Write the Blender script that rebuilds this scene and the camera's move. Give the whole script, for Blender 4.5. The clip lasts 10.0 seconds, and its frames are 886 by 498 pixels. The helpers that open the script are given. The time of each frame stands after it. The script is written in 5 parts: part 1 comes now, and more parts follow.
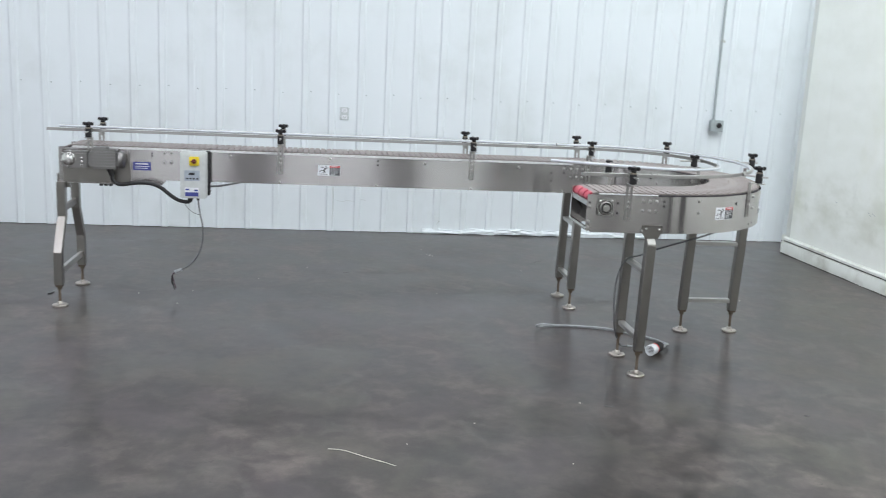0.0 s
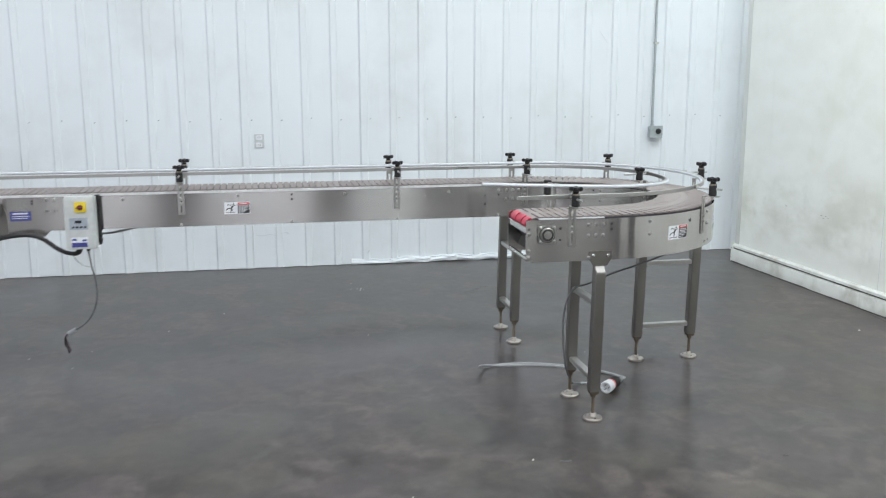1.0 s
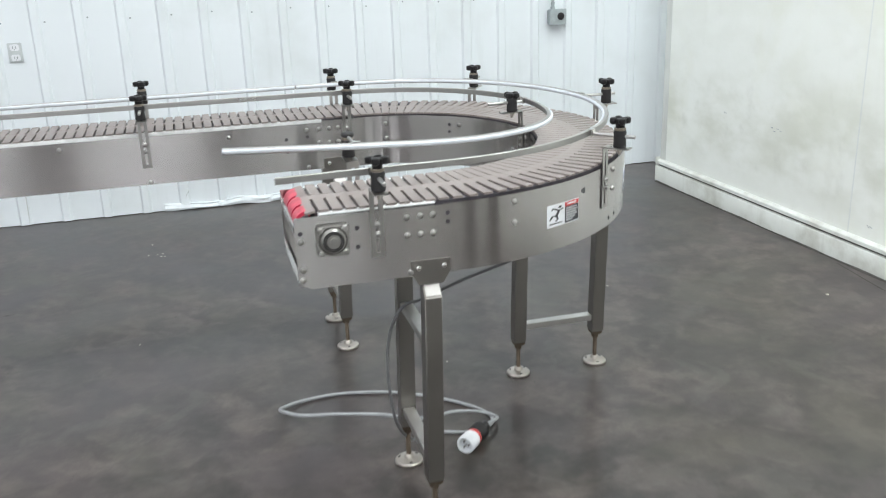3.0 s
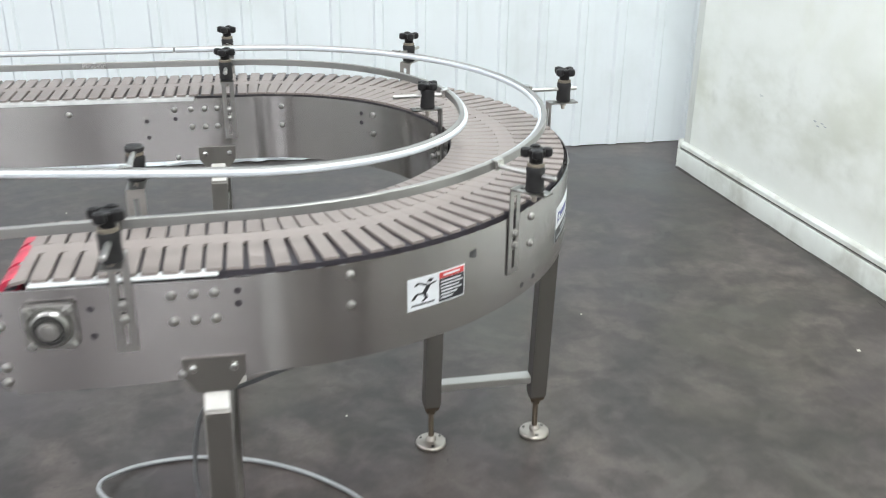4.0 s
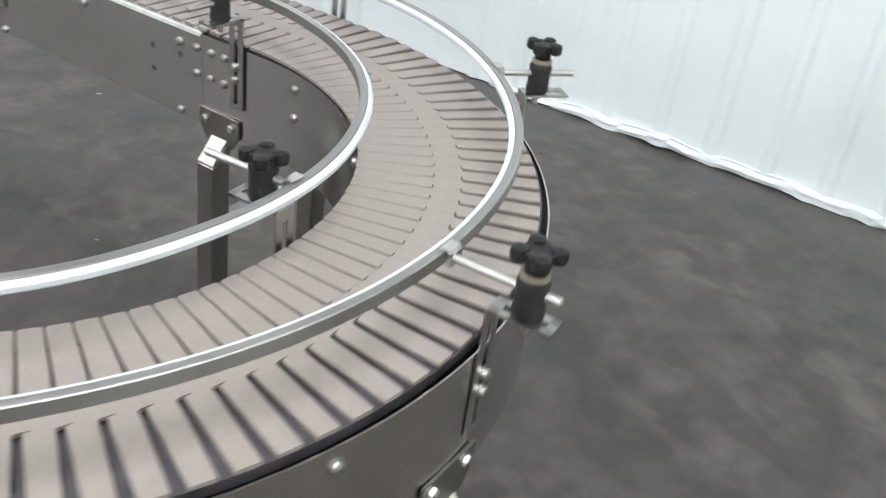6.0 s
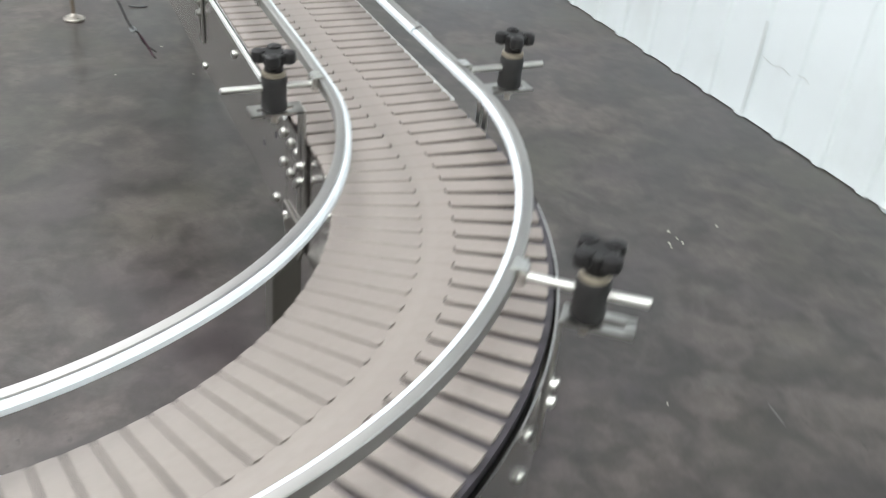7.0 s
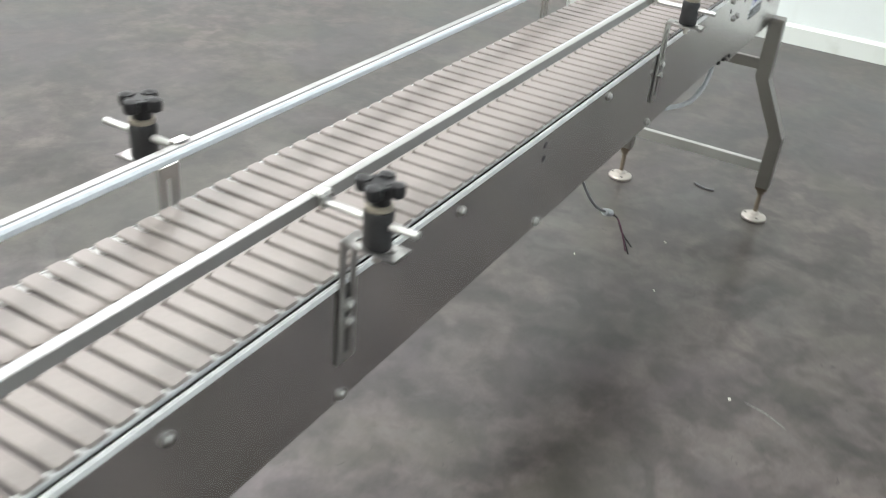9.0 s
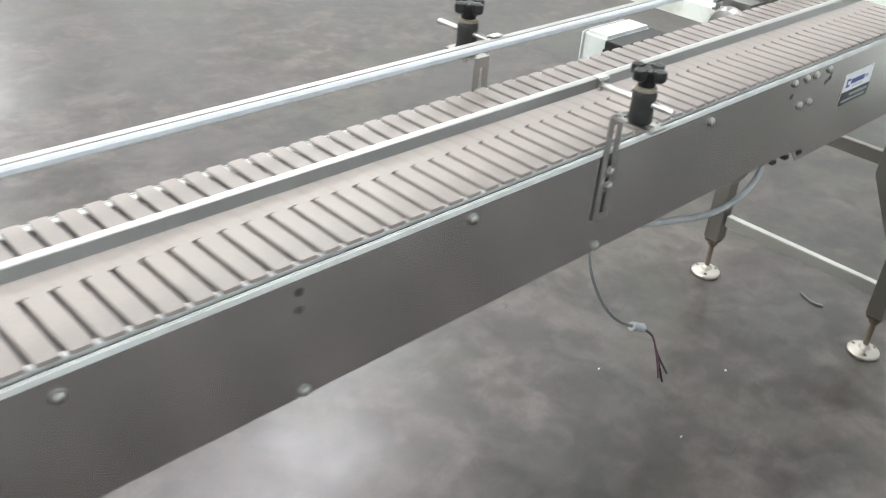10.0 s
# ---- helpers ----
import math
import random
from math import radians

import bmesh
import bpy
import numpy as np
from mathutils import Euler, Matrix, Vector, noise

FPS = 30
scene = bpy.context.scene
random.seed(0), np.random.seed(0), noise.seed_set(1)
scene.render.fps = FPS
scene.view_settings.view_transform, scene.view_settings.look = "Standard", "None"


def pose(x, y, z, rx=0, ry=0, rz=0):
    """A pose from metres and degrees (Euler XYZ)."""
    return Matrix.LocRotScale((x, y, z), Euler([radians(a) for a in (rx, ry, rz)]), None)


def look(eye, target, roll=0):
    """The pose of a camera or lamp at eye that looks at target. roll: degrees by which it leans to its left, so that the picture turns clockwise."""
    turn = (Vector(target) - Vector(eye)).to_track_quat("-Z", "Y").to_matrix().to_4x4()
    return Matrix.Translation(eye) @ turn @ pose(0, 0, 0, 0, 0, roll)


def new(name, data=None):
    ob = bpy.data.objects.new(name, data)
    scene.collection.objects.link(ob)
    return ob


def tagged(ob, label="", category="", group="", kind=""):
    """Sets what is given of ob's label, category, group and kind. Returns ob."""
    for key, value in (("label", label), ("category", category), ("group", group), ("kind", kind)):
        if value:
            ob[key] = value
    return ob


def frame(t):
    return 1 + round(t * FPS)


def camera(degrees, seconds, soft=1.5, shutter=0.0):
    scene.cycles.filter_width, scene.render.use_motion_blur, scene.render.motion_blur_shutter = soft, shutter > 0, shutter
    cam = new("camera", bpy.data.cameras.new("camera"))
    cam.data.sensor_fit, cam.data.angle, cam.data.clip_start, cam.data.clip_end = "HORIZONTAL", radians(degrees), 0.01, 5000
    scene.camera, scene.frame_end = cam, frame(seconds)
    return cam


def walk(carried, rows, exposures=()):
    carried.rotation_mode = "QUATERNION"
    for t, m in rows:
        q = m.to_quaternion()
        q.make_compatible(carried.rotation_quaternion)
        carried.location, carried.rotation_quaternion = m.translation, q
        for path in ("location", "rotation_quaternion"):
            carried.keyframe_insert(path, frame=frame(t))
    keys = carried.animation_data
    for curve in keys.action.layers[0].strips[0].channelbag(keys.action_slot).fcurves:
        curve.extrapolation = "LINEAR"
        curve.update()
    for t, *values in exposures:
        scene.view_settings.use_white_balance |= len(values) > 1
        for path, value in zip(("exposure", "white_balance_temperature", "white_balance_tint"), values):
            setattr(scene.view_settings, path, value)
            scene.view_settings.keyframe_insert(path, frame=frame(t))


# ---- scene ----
cam = camera(51.02, 10.0, soft=1.0, shutter=0.4)
PATH = [
    (0, (-1.8169, -6.5913, 1.7429), (-1.5585, -4.652, 1.3276), 2.9),
    (0.5, (-1.7949, -6.3848, 1.7115), (-1.4523, -4.4617, 1.2817), 1.03),
    (1, (-1.6393, -5.9834, 1.7439), (-1.259, -4.0573, 1.3624), -0.05),
    (1.5, (-1.4777, -5.5355, 1.7106), (-1.0139, -3.6258, 1.3395), -0.83),
    (2, (-1.2674, -5.1065, 1.6977), (-0.6469, -3.2735, 1.1925), -0.27),
    (2.2, (-1.1241, -4.9181, 1.686), (-0.505, -3.1109, 1.0937), -0.48),
    (3.3, (-0.4337, -3.9398, 1.757), (0.0367, -2.1043, 1.1168), -1.82),
    (3.5, (-0.2651, -3.7792, 1.7494), (0.1966, -1.9412, 1.1103), -1.5),
    (4, (0.096, -3.3533, 1.7409), (0.4622, -1.547, 0.9642), 0.64),
    (4.5, (0.3967, -2.9536, 1.779), (0.6735, -1.1337, 0.9972), 1.51),
    (5, (0.7845, -2.5683, 1.7648), (0.7717, -0.7749, 0.8797), 3.49),
    (5.2, (0.907, -2.3911, 1.7358), (0.689, -0.6594, 0.7592), 2.84),
    (6.3, (1.388, -1.3834, 1.7137), (0.2021, -0.1654, 0.6601), 5.41),
    (6.5, (1.3959, -1.2021, 1.7166), (0.0203, -0.2144, 0.6527), 1.92),
    (7, (1.287, -0.7377, 1.7157), (-0.2122, 0.0174, 0.6284), 5.93),
    (7.5, (1.1474, -0.2952, 1.728), (-0.555, -0.0527, 0.7067), 6.13),
    (7.8, (0.9802, -0.1059, 1.7048), (-0.7314, -0.2222, 0.6767), 3.14),
    (8, (0.8338, 0.0066, 1.694), (-0.8504, -0.2572, 0.6481), 3.5),
    (8.5, (0.478, 0.2613, 1.6958), (-1.1571, -0.2523, 0.6648), 5.21),
    (9, (0.0409, 0.5531, 1.705), (-1.4798, -0.2517, 0.6853), 5.38),
    (9.5, (-0.4359, 0.645, 1.6883), (-1.8268, -0.3542, 0.6553), 5.26),
    (10, (-0.8723, 0.7777, 1.6818), (-2.0995, -0.4171, 0.6491), 4.65),
]
EXPOSURES = [(0.0, -0.49, 6280, 10), (1.0, -0.52, 6330, 10), (2.2, -0.59, 6420, 9), (3.5, -0.18, 6480, 9), (4.5, -0.2, 6480, 9), (5.2, -0.23, 6500, 9), (6.5, -0.12, 6560, 8), (7.5, -0.01, 6580, 8), (8.0, -0.07, 6590, 8), (8.5, -0.08, 6590, 8), (9.0, 0.18, 6590, 7), (9.5, 0.33, 6590, 7), (10.0, 0.28, 6590, 7)]
walk(cam, [(t, look(eye, target, roll)) for t, eye, target, roll in PATH], EXPOSURES)

# ---- world and lamps ----
world = bpy.data.worlds.new("world")
world.use_nodes = True
world.node_tree.nodes["Background"].inputs["Color"].default_value = (0.8, 0.87, 0.95, 1)
world.node_tree.nodes["Background"].inputs["Strength"].default_value = 0.05
scene.world = world

ROOM_W, ROOM_E, ROOM_N, ROOM_S, ROOM_H = -6.09, 2.62, 2.265, -19.0, 5.5


def ceiling_lamp(x, y, watts, long=2.4, wide=0.6):
    d = bpy.data.lights.new("ceiling_lamp", "AREA")
    d.shape, d.size, d.size_y, d.energy = "RECTANGLE", long, wide, watts
    # the tubes at the east end are greener than those at the west end
    d.color = (0.967, 0.973, 1.016) if x < -1.5 else (0.955, 0.982, 1.005) if x < 0.3 else (0.935, 0.99, 0.985)
    o = new("ceiling_lamp", d)
    o.matrix_world = pose(x, y, ROOM_H - 0.06)
    return o


# added, unseen far row; gaps between its strips shape bands reflected in the panels
for x0, x1 in ((-6.0, -4.3), (-3.0, -0.35), (0.7, 2.5), (4.2, 5.9)):
    ceiling_lamp((x0 + x1) / 2, -16.5, 190 * (x1 - x0), x1 - x0, 1.2)
# the nearer rows; the lamp at x 4.1 is added fill for the north wall
for lx, ly, lw in ((-5.2, -9.4, 80), (-2.0, -9.4, 24), (1.2, -9.4, 24), (-5.6, -5.2, 195), (-3.0, -5.2, 86), (-0.9, -5.2, 86), (1.2, -5.2, 185), (-4.6, -1.1, 125), (-2.0, -1.1, 60), (1.65, -1.45, 258), (4.1, 0.5, 190), (4.4, -4.7, 46)):
    ceiling_lamp(lx, ly, lw, 2.4, 2.4 if ly > -2 else 0.9)


# ---- materials ----
def material(name, color, rough=0.5, metal=0.0, spec=0.5):
    m = bpy.data.materials.new(name)
    m.use_nodes = True
    b = m.node_tree.nodes["Principled BSDF"]
    b.inputs["Base Color"].default_value = (*color, 1)
    b.inputs["Roughness"].default_value = rough
    b.inputs["Metallic"].default_value = metal
    b.inputs["Specular IOR Level"].default_value = spec
    return m, m.node_tree, b


def coords(nt, scale=(1, 1, 1), kind="Object"):
    tc = nt.nodes.new("ShaderNodeTexCoord")
    mp = nt.nodes.new("ShaderNodeMapping")
    mp.inputs["Scale"].default_value = scale
    nt.links.new(tc.outputs[kind], mp.inputs["Vector"])
    return mp.outputs["Vector"]


def noise_tex(nt, vec, scale, detail=4.0, rough=0.55):
    n = nt.nodes.new("ShaderNodeTexNoise")
    n.inputs["Scale"].default_value = scale
    n.inputs["Detail"].default_value = detail
    n.inputs["Roughness"].default_value = rough
    nt.links.new(vec, n.inputs["Vector"])
    return n.outputs["Fac"]


def ramp(nt, fac, stops):
    r = nt.nodes.new("ShaderNodeValToRGB")
    r.color_ramp.interpolation = "EASE"
    els = r.color_ramp.elements
    while len(els) < len(stops):
        els.new(0.5)
    for e, (p, c) in zip(els, stops):
        e.position = p
        e.color = (*c, 1) if len(c) == 3 else c
    nt.links.new(fac, r.inputs["Fac"])
    return r.outputs["Color"]


def mix(nt, fac, a, b, mode="MIX"):
    m = nt.nodes.new("ShaderNodeMix")
    m.data_type, m.blend_type = "RGBA", mode
    for sock, val in ((m.inputs[0], fac), (m.inputs[6], a), (m.inputs[7], b)):
        if isinstance(val, (int, float)):
            sock.default_value = val
        elif isinstance(val, tuple):
            sock.default_value = (*val, 1)
        else:
            nt.links.new(val, sock)
    return m.outputs[2]


def maprange(nt, fac, a, b, lo, hi):
    m = nt.nodes.new("ShaderNodeMapRange")
    for i, v in enumerate((a, b, lo, hi)):
        m.inputs[i + 1].default_value = v
    nt.links.new(fac, m.inputs[0])
    return m.outputs[0]


def bump(nt, b, height, strength, dist, normal=None):
    n = nt.nodes.new("ShaderNodeBump")
    n.inputs["Strength"].default_value = strength
    n.inputs["Distance"].default_value = dist
    nt.links.new(height, n.inputs["Height"])
    if normal is not None:
        nt.links.new(normal, n.inputs["Normal"])
    nt.links.new(n.outputs["Normal"], b.inputs["Normal"])
    return n.outputs["Normal"]


def grey(v):
    return (v, v, v)


def concrete():
    m, nt, b = material("polished_concrete", (0.06, 0.055, 0.05), 0.35)
    v = coords(nt)

    def mottle(scale, detail, rough, warp, vec=None):
        f = noise_tex(nt, v if vec is None else vec, scale, detail, rough)
        f.node.inputs["Distortion"].default_value = warp
        return f

    big = mottle(0.7, 4, 0.55, 0.5)
    mid = mottle(2.3, 4, 0.5, 0.5)
    blot = mottle(6.0, 4, 0.48, 0.5)
    small = mottle(17.0, 3, 0.5, 0.4)
    fine = noise_tex(nt, v, 80, 3, 0.6)
    c = ramp(nt, big, [(0.30, (0.041, 0.0345, 0.0318)), (0.70, (0.0715, 0.0595, 0.0548))])
    c = mix(nt, 0.9, c, ramp(nt, mid, [(0.36, grey(0.335)), (0.64, grey(0.675))]), "OVERLAY")
    c = mix(nt, 0.85, c, ramp(nt, blot, [(0.38, grey(0.32)), (0.62, grey(0.67))]), "OVERLAY")
    c = mix(nt, 0.45, c, ramp(nt, small, [(0.36, grey(0.37)), (0.64, grey(0.63))]), "OVERLAY")
    c = mix(nt, 0.3, c, ramp(nt, fine, [(0.3, grey(0.4)), (0.7, grey(0.6))]), "OVERLAY")
    # olive and purple-brown casts
    hue = mottle(1.5, 5, 0.6, 0.5)
    c = mix(nt, ramp(nt, hue, [(0.5, grey(0.0)), (0.66, grey(0.5))]), c, (0.066, 0.061, 0.047))
    c = mix(nt, ramp(nt, hue, [(0.34, grey(0.5)), (0.5, grey(0.0))]), c, (0.061, 0.048, 0.052))
    # worn paler areas, dark oily patches with firm edges, small dark marks
    worn = mottle(3.2, 6, 0.6, 0.9)
    c = mix(nt, ramp(nt, worn, [(0.57, grey(0.0)), (0.67, grey(0.22))]), c, (0.115, 0.108, 0.098))
    patch_ = mottle(2.9, 6, 0.62, 0.7, coords(nt, (1.0, 1.25, 1)))
    c = mix(nt, ramp(nt, patch_, [(0.56, grey(0.0)), (0.64, grey(0.32))]), c, (0.036, 0.033, 0.030))
    mark = mottle(24.0, 2, 0.5, 1.0, coords(nt, (1.0, 1.6, 1)))
    c = mix(nt, ramp(nt, mark, [(0.70, grey(0.0)), (0.76, grey(0.5))]), c, (0.026, 0.024, 0.022))
    nt.links.new(c, b.inputs["Base Color"])
    add = nt.nodes.new("ShaderNodeMath")
    add.operation = "ADD"
    nt.links.new(maprange(nt, mid, 0.25, 0.75, 0.13, 0.23), add.inputs[0])
    nt.links.new(maprange(nt, blot, 0.25, 0.75, 0.14, 0.24), add.inputs[1])
    nt.links.new(add.outputs[0], b.inputs["Roughness"])
    nt.links.new(maprange(nt, mid, 0.35, 0.65, 0.38, 0.08), b.inputs["Coat Weight"])
    nt.links.new(maprange(nt, blot, 0.3, 0.7, 0.13, 0.25), b.inputs["Coat Roughness"])
    nt.links.new(maprange(nt, big, 0.35, 0.65, 0.52, 0.26), b.inputs["Specular IOR Level"])
    b.inputs["Specular Tint"].default_value = (1.0, 0.96, 0.985, 1)
    n = bump(nt, b, blot, 0.06, 0.005)
    bump(nt, b, fine, 0.07, 0.0015, n)
    return m


def painted_wall(name, color, stain, amount, scale, streak=0.6):
    m, nt, b = material(name, color, 0.45, spec=0.4)
    v = coords(nt)
    n1 = noise_tex(nt, v, scale, 5, 0.6)
    n2 = noise_tex(nt, coords(nt, (6, 6, 0.8)), 1.3, 5, 0.6)
    c = mix(nt, ramp(nt, n1, [(0.48, grey(0.0)), (0.75, grey(amount))]), color, stain)
    c = mix(nt, ramp(nt, n2, [(0.55, grey(0.0)), (0.78, grey(amount * streak))]), c, tuple(x * 0.9 for x in stain))
    nt.links.new(c, b.inputs["Base Color"])
    bump(nt, b, noise_tex(nt, v, 7, 3), 0.08, 0.01)
    return m


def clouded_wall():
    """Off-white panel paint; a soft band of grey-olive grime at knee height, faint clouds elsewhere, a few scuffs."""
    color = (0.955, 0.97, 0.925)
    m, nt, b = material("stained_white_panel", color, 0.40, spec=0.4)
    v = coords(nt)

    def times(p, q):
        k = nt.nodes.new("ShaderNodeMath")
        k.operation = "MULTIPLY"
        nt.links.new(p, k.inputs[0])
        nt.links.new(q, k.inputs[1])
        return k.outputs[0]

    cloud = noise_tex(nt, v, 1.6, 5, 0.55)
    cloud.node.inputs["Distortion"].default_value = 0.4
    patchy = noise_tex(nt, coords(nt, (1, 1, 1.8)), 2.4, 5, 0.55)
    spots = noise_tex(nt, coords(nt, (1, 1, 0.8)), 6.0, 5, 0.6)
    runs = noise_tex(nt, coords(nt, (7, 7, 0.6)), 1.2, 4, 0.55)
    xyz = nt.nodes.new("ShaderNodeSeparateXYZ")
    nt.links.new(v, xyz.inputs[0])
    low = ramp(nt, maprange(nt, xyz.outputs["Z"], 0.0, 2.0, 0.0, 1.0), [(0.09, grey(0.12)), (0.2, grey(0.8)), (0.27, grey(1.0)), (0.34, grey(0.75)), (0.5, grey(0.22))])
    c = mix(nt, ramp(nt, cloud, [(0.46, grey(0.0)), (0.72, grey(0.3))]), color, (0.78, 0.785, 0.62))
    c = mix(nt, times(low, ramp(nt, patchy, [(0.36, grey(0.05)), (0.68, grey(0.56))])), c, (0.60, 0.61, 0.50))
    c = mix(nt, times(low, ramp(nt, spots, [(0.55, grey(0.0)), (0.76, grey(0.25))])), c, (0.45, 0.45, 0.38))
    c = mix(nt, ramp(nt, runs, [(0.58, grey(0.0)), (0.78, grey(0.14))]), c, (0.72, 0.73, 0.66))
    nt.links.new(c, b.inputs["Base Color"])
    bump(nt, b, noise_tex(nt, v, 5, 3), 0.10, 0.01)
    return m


def steel(name, color=(0.56, 0.55, 0.53), lo=0.2, hi=0.36, brushed=0.0):
    """Stainless steel; brushed: how far its level grain smears reflections upwards."""
    m, nt, b = material(name, color, 0.3, 1.0)
    v = coords(nt)
    cloud = noise_tex(nt, v, 5.0, 2, 0.5)
    nt.links.new(maprange(nt, cloud, 0.2, 0.8, lo, hi), b.inputs["Roughness"])
    c = mix(nt, 0.35, color, ramp(nt, cloud, [(0.2, tuple(x * 0.85 for x in color)), (0.8, tuple(min(1, x * 1.12) for x in color))]))
    nt.links.new(c, b.inputs["Base Color"])
    if brushed:
        b.inputs["Anisotropic"].default_value = brushed
        up = nt.nodes.new("ShaderNodeCombineXYZ")
        up.inputs["Z"].default_value = 1.0
        nt.links.new(up.outputs["Vector"], b.inputs["Tangent"])
    return m


def plastic(name, color, rough=0.45, vary=0.15, scale=30):
    m, nt, b = material(name, color, rough)
    n = noise_tex(nt, coords(nt), scale, 4, 0.6)
    c = ramp(nt, n, [(0.3, tuple(x * (1 - vary) for x in color)), (0.7, tuple(min(1, x * (1 + vary)) for x in color))])
    nt.links.new(c, b.inputs["Base Color"])
    bump(nt, b, n, 0.08, 0.001)
    return m


def chain_plastic():
    base = (0.25, 0.213, 0.2)
    m, nt, b = material("tan_chain_plastic", base, 0.42)
    oi = nt.nodes.new("ShaderNodeObjectInfo")
    v = coords(nt)
    n = noise_tex(nt, v, 90, 4, 0.65)
    wear = noise_tex(nt, coords(nt, (0.6, 14, 1)), 3, 3)
    c = ramp(nt, n, [(0.25, tuple(x * 0.92 for x in base)), (0.75, tuple(x * 1.06 for x in base))])
    c = mix(nt, ramp(nt, oi.outputs["Random"], [(0.0, grey(0.0)), (1.0, grey(0.25))]), c, (0.238, 0.202, 0.191))
    c = mix(nt, ramp(nt, wear, [(0.5, grey(0.0)), (0.75, grey(0.3))]), c, (0.29, 0.251, 0.235))
    nt.links.new(c, b.inputs["Base Color"])
    nt.links.new(maprange(nt, n, 0.3, 0.7, 0.34, 0.52), b.inputs["Roughness"])
    return m


M_FLOOR = concrete()
M_WALL_N = painted_wall("white_ribbed_steel", (0.76, 0.80, 0.83), (0.58, 0.61, 0.60), 0.35, 1.4)
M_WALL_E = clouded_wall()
M_GAP = painted_wall("dirty_seam", (0.52, 0.54, 0.54), (0.38, 0.38, 0.36), 0.5, 9.0)
# painted shade for the kerb seam and bearing groove; also the dark screws
M_SEAM = plastic("recess_shade_and_screw", (0.11, 0.105, 0.095), 0.7, 0.3)
M_KERB = painted_wall("scuffed_white_kerb", (0.72, 0.735, 0.70), (0.40, 0.39, 0.34), 0.7, 3.2)
M_PLAIN = painted_wall("plain_white_wall", (0.76, 0.79, 0.78), (0.6, 0.6, 0.55), 0.3, 0.8)
# for added boards out of view that darken parts of the steel's reflections
M_DARK_BOARD = painted_wall("dark_grey_door", (0.035, 0.035, 0.04), (0.04, 0.04, 0.04), 0.3, 0.8)
M_CEIL = painted_wall("grey_ceiling", (0.22, 0.22, 0.22), (0.16, 0.16, 0.15), 0.3, 0.8)
M_PANEL = steel("brushed_stainless_panel", (0.53, 0.508, 0.502), 0.155, 0.175, 1.0)
M_STEEL = steel("stainless_tube", (0.26, 0.245, 0.23), 0.3, 0.42)
M_RAIL = steel("guide_rail_steel", (0.42, 0.41, 0.40), 0.36, 0.48)
M_STRAP = steel("steel_strap", (0.44, 0.43, 0.415), 0.24, 0.38)
M_BAR = steel("flat_steel_bar", (0.56, 0.55, 0.53), 0.3, 0.45)
M_BRIGHT = steel("bright_steel", (0.66, 0.65, 0.63), 0.16, 0.3)
M_ROD = steel("dull_steel_rod", (0.52, 0.51, 0.5), 0.3, 0.44)
M_DULL = steel("worn_steel_foot", (0.5, 0.46, 0.42), 0.3, 0.5)
M_RUST = steel("brown_threaded_rod", (0.17, 0.135, 0.105), 0.4, 0.6)
M_CHAIN = chain_plastic()
# much darker than the links: the slots' shade is put into this colour
M_HINGE = plastic("slot_shade_hinge", (0.065, 0.055, 0.06), 0.55, 0.2)
M_WHITE = plastic("white_wear_plastic", (0.78, 0.79, 0.80), 0.4, 0.05)
M_FACE = plastic("dull_white_rail_plastic", (0.54, 0.565, 0.605), 0.58, 0.05)
M_CAPSTRIP = plastic("worn_white_cap_plastic", (0.62, 0.62, 0.62), 0.45, 0.1)
M_KNOB = plastic("glossy_black_knob", (0.013, 0.012, 0.013), 0.41, 0.2)
M_KNOB.node_tree.nodes["Principled BSDF"].inputs["Specular IOR Level"].default_value = 0.3
M_BLACK = plastic("black_plastic", (0.013, 0.012, 0.013), 0.52, 0.3)
M_STRIP = plastic("black_wear_strip", (0.05, 0.044, 0.053), 0.5, 0.3)
M_DARK = plastic("dark_underside", (0.03, 0.028, 0.027), 0.7, 0.3)
M_TANRING = plastic("brown_collar", (0.2, 0.17, 0.135), 0.5, 0.15)
M_RED = plastic("red_nose_plastic", (0.52, 0.036, 0.075), 0.36, 0.25)
M_MOTOR = steel("grey_motor_casting", (0.29, 0.28, 0.275), 0.28, 0.42)
M_BOX = plastic("light_grey_enclosure", (0.56, 0.575, 0.57), 0.45, 0.06)
M_YELLOW = plastic("yellow_plate", (0.80, 0.62, 0.03), 0.4, 0.1)
M_SWITCH = plastic("red_switch", (0.13, 0.018, 0.013), 0.4, 0.1)
M_BLUE = plastic("blue_label", (0.05, 0.06, 0.26), 0.4, 0.1)
M_PAD = plastic("blue_grey_keypad", (0.36, 0.40, 0.46), 0.4, 0.08)
M_LABEL = plastic("white_label", (0.76, 0.77, 0.80), 0.4, 0.05)
M_CAP = plastic("pale_cap_plastic", (0.55, 0.53, 0.50), 0.35, 0.06)
M_INK = plastic("black_ink", (0.02, 0.02, 0.025), 0.4, 0.1)
M_LRED = plastic("red_label", (0.55, 0.05, 0.05), 0.4, 0.1)
M_DKCORD = plastic("dark_grey_cord", (0.08, 0.08, 0.082), 0.45, 0.1)
M_MIDCORD = plastic("mid_grey_cord", (0.14, 0.14, 0.145), 0.45, 0.1)
M_WIRE = plastic("dull_purple_wire", (0.08, 0.03, 0.05), 0.5, 0.1)
M_CORD = plastic("grey_cord", (0.34, 0.35, 0.36), 0.5, 0.1)
M_GREYBOX = plastic("grey_switch_box", (0.36, 0.40, 0.41), 0.5, 0.1)
M_PLATE = plastic("pale_grey_plate", (0.54, 0.57, 0.58), 0.45, 0.05)
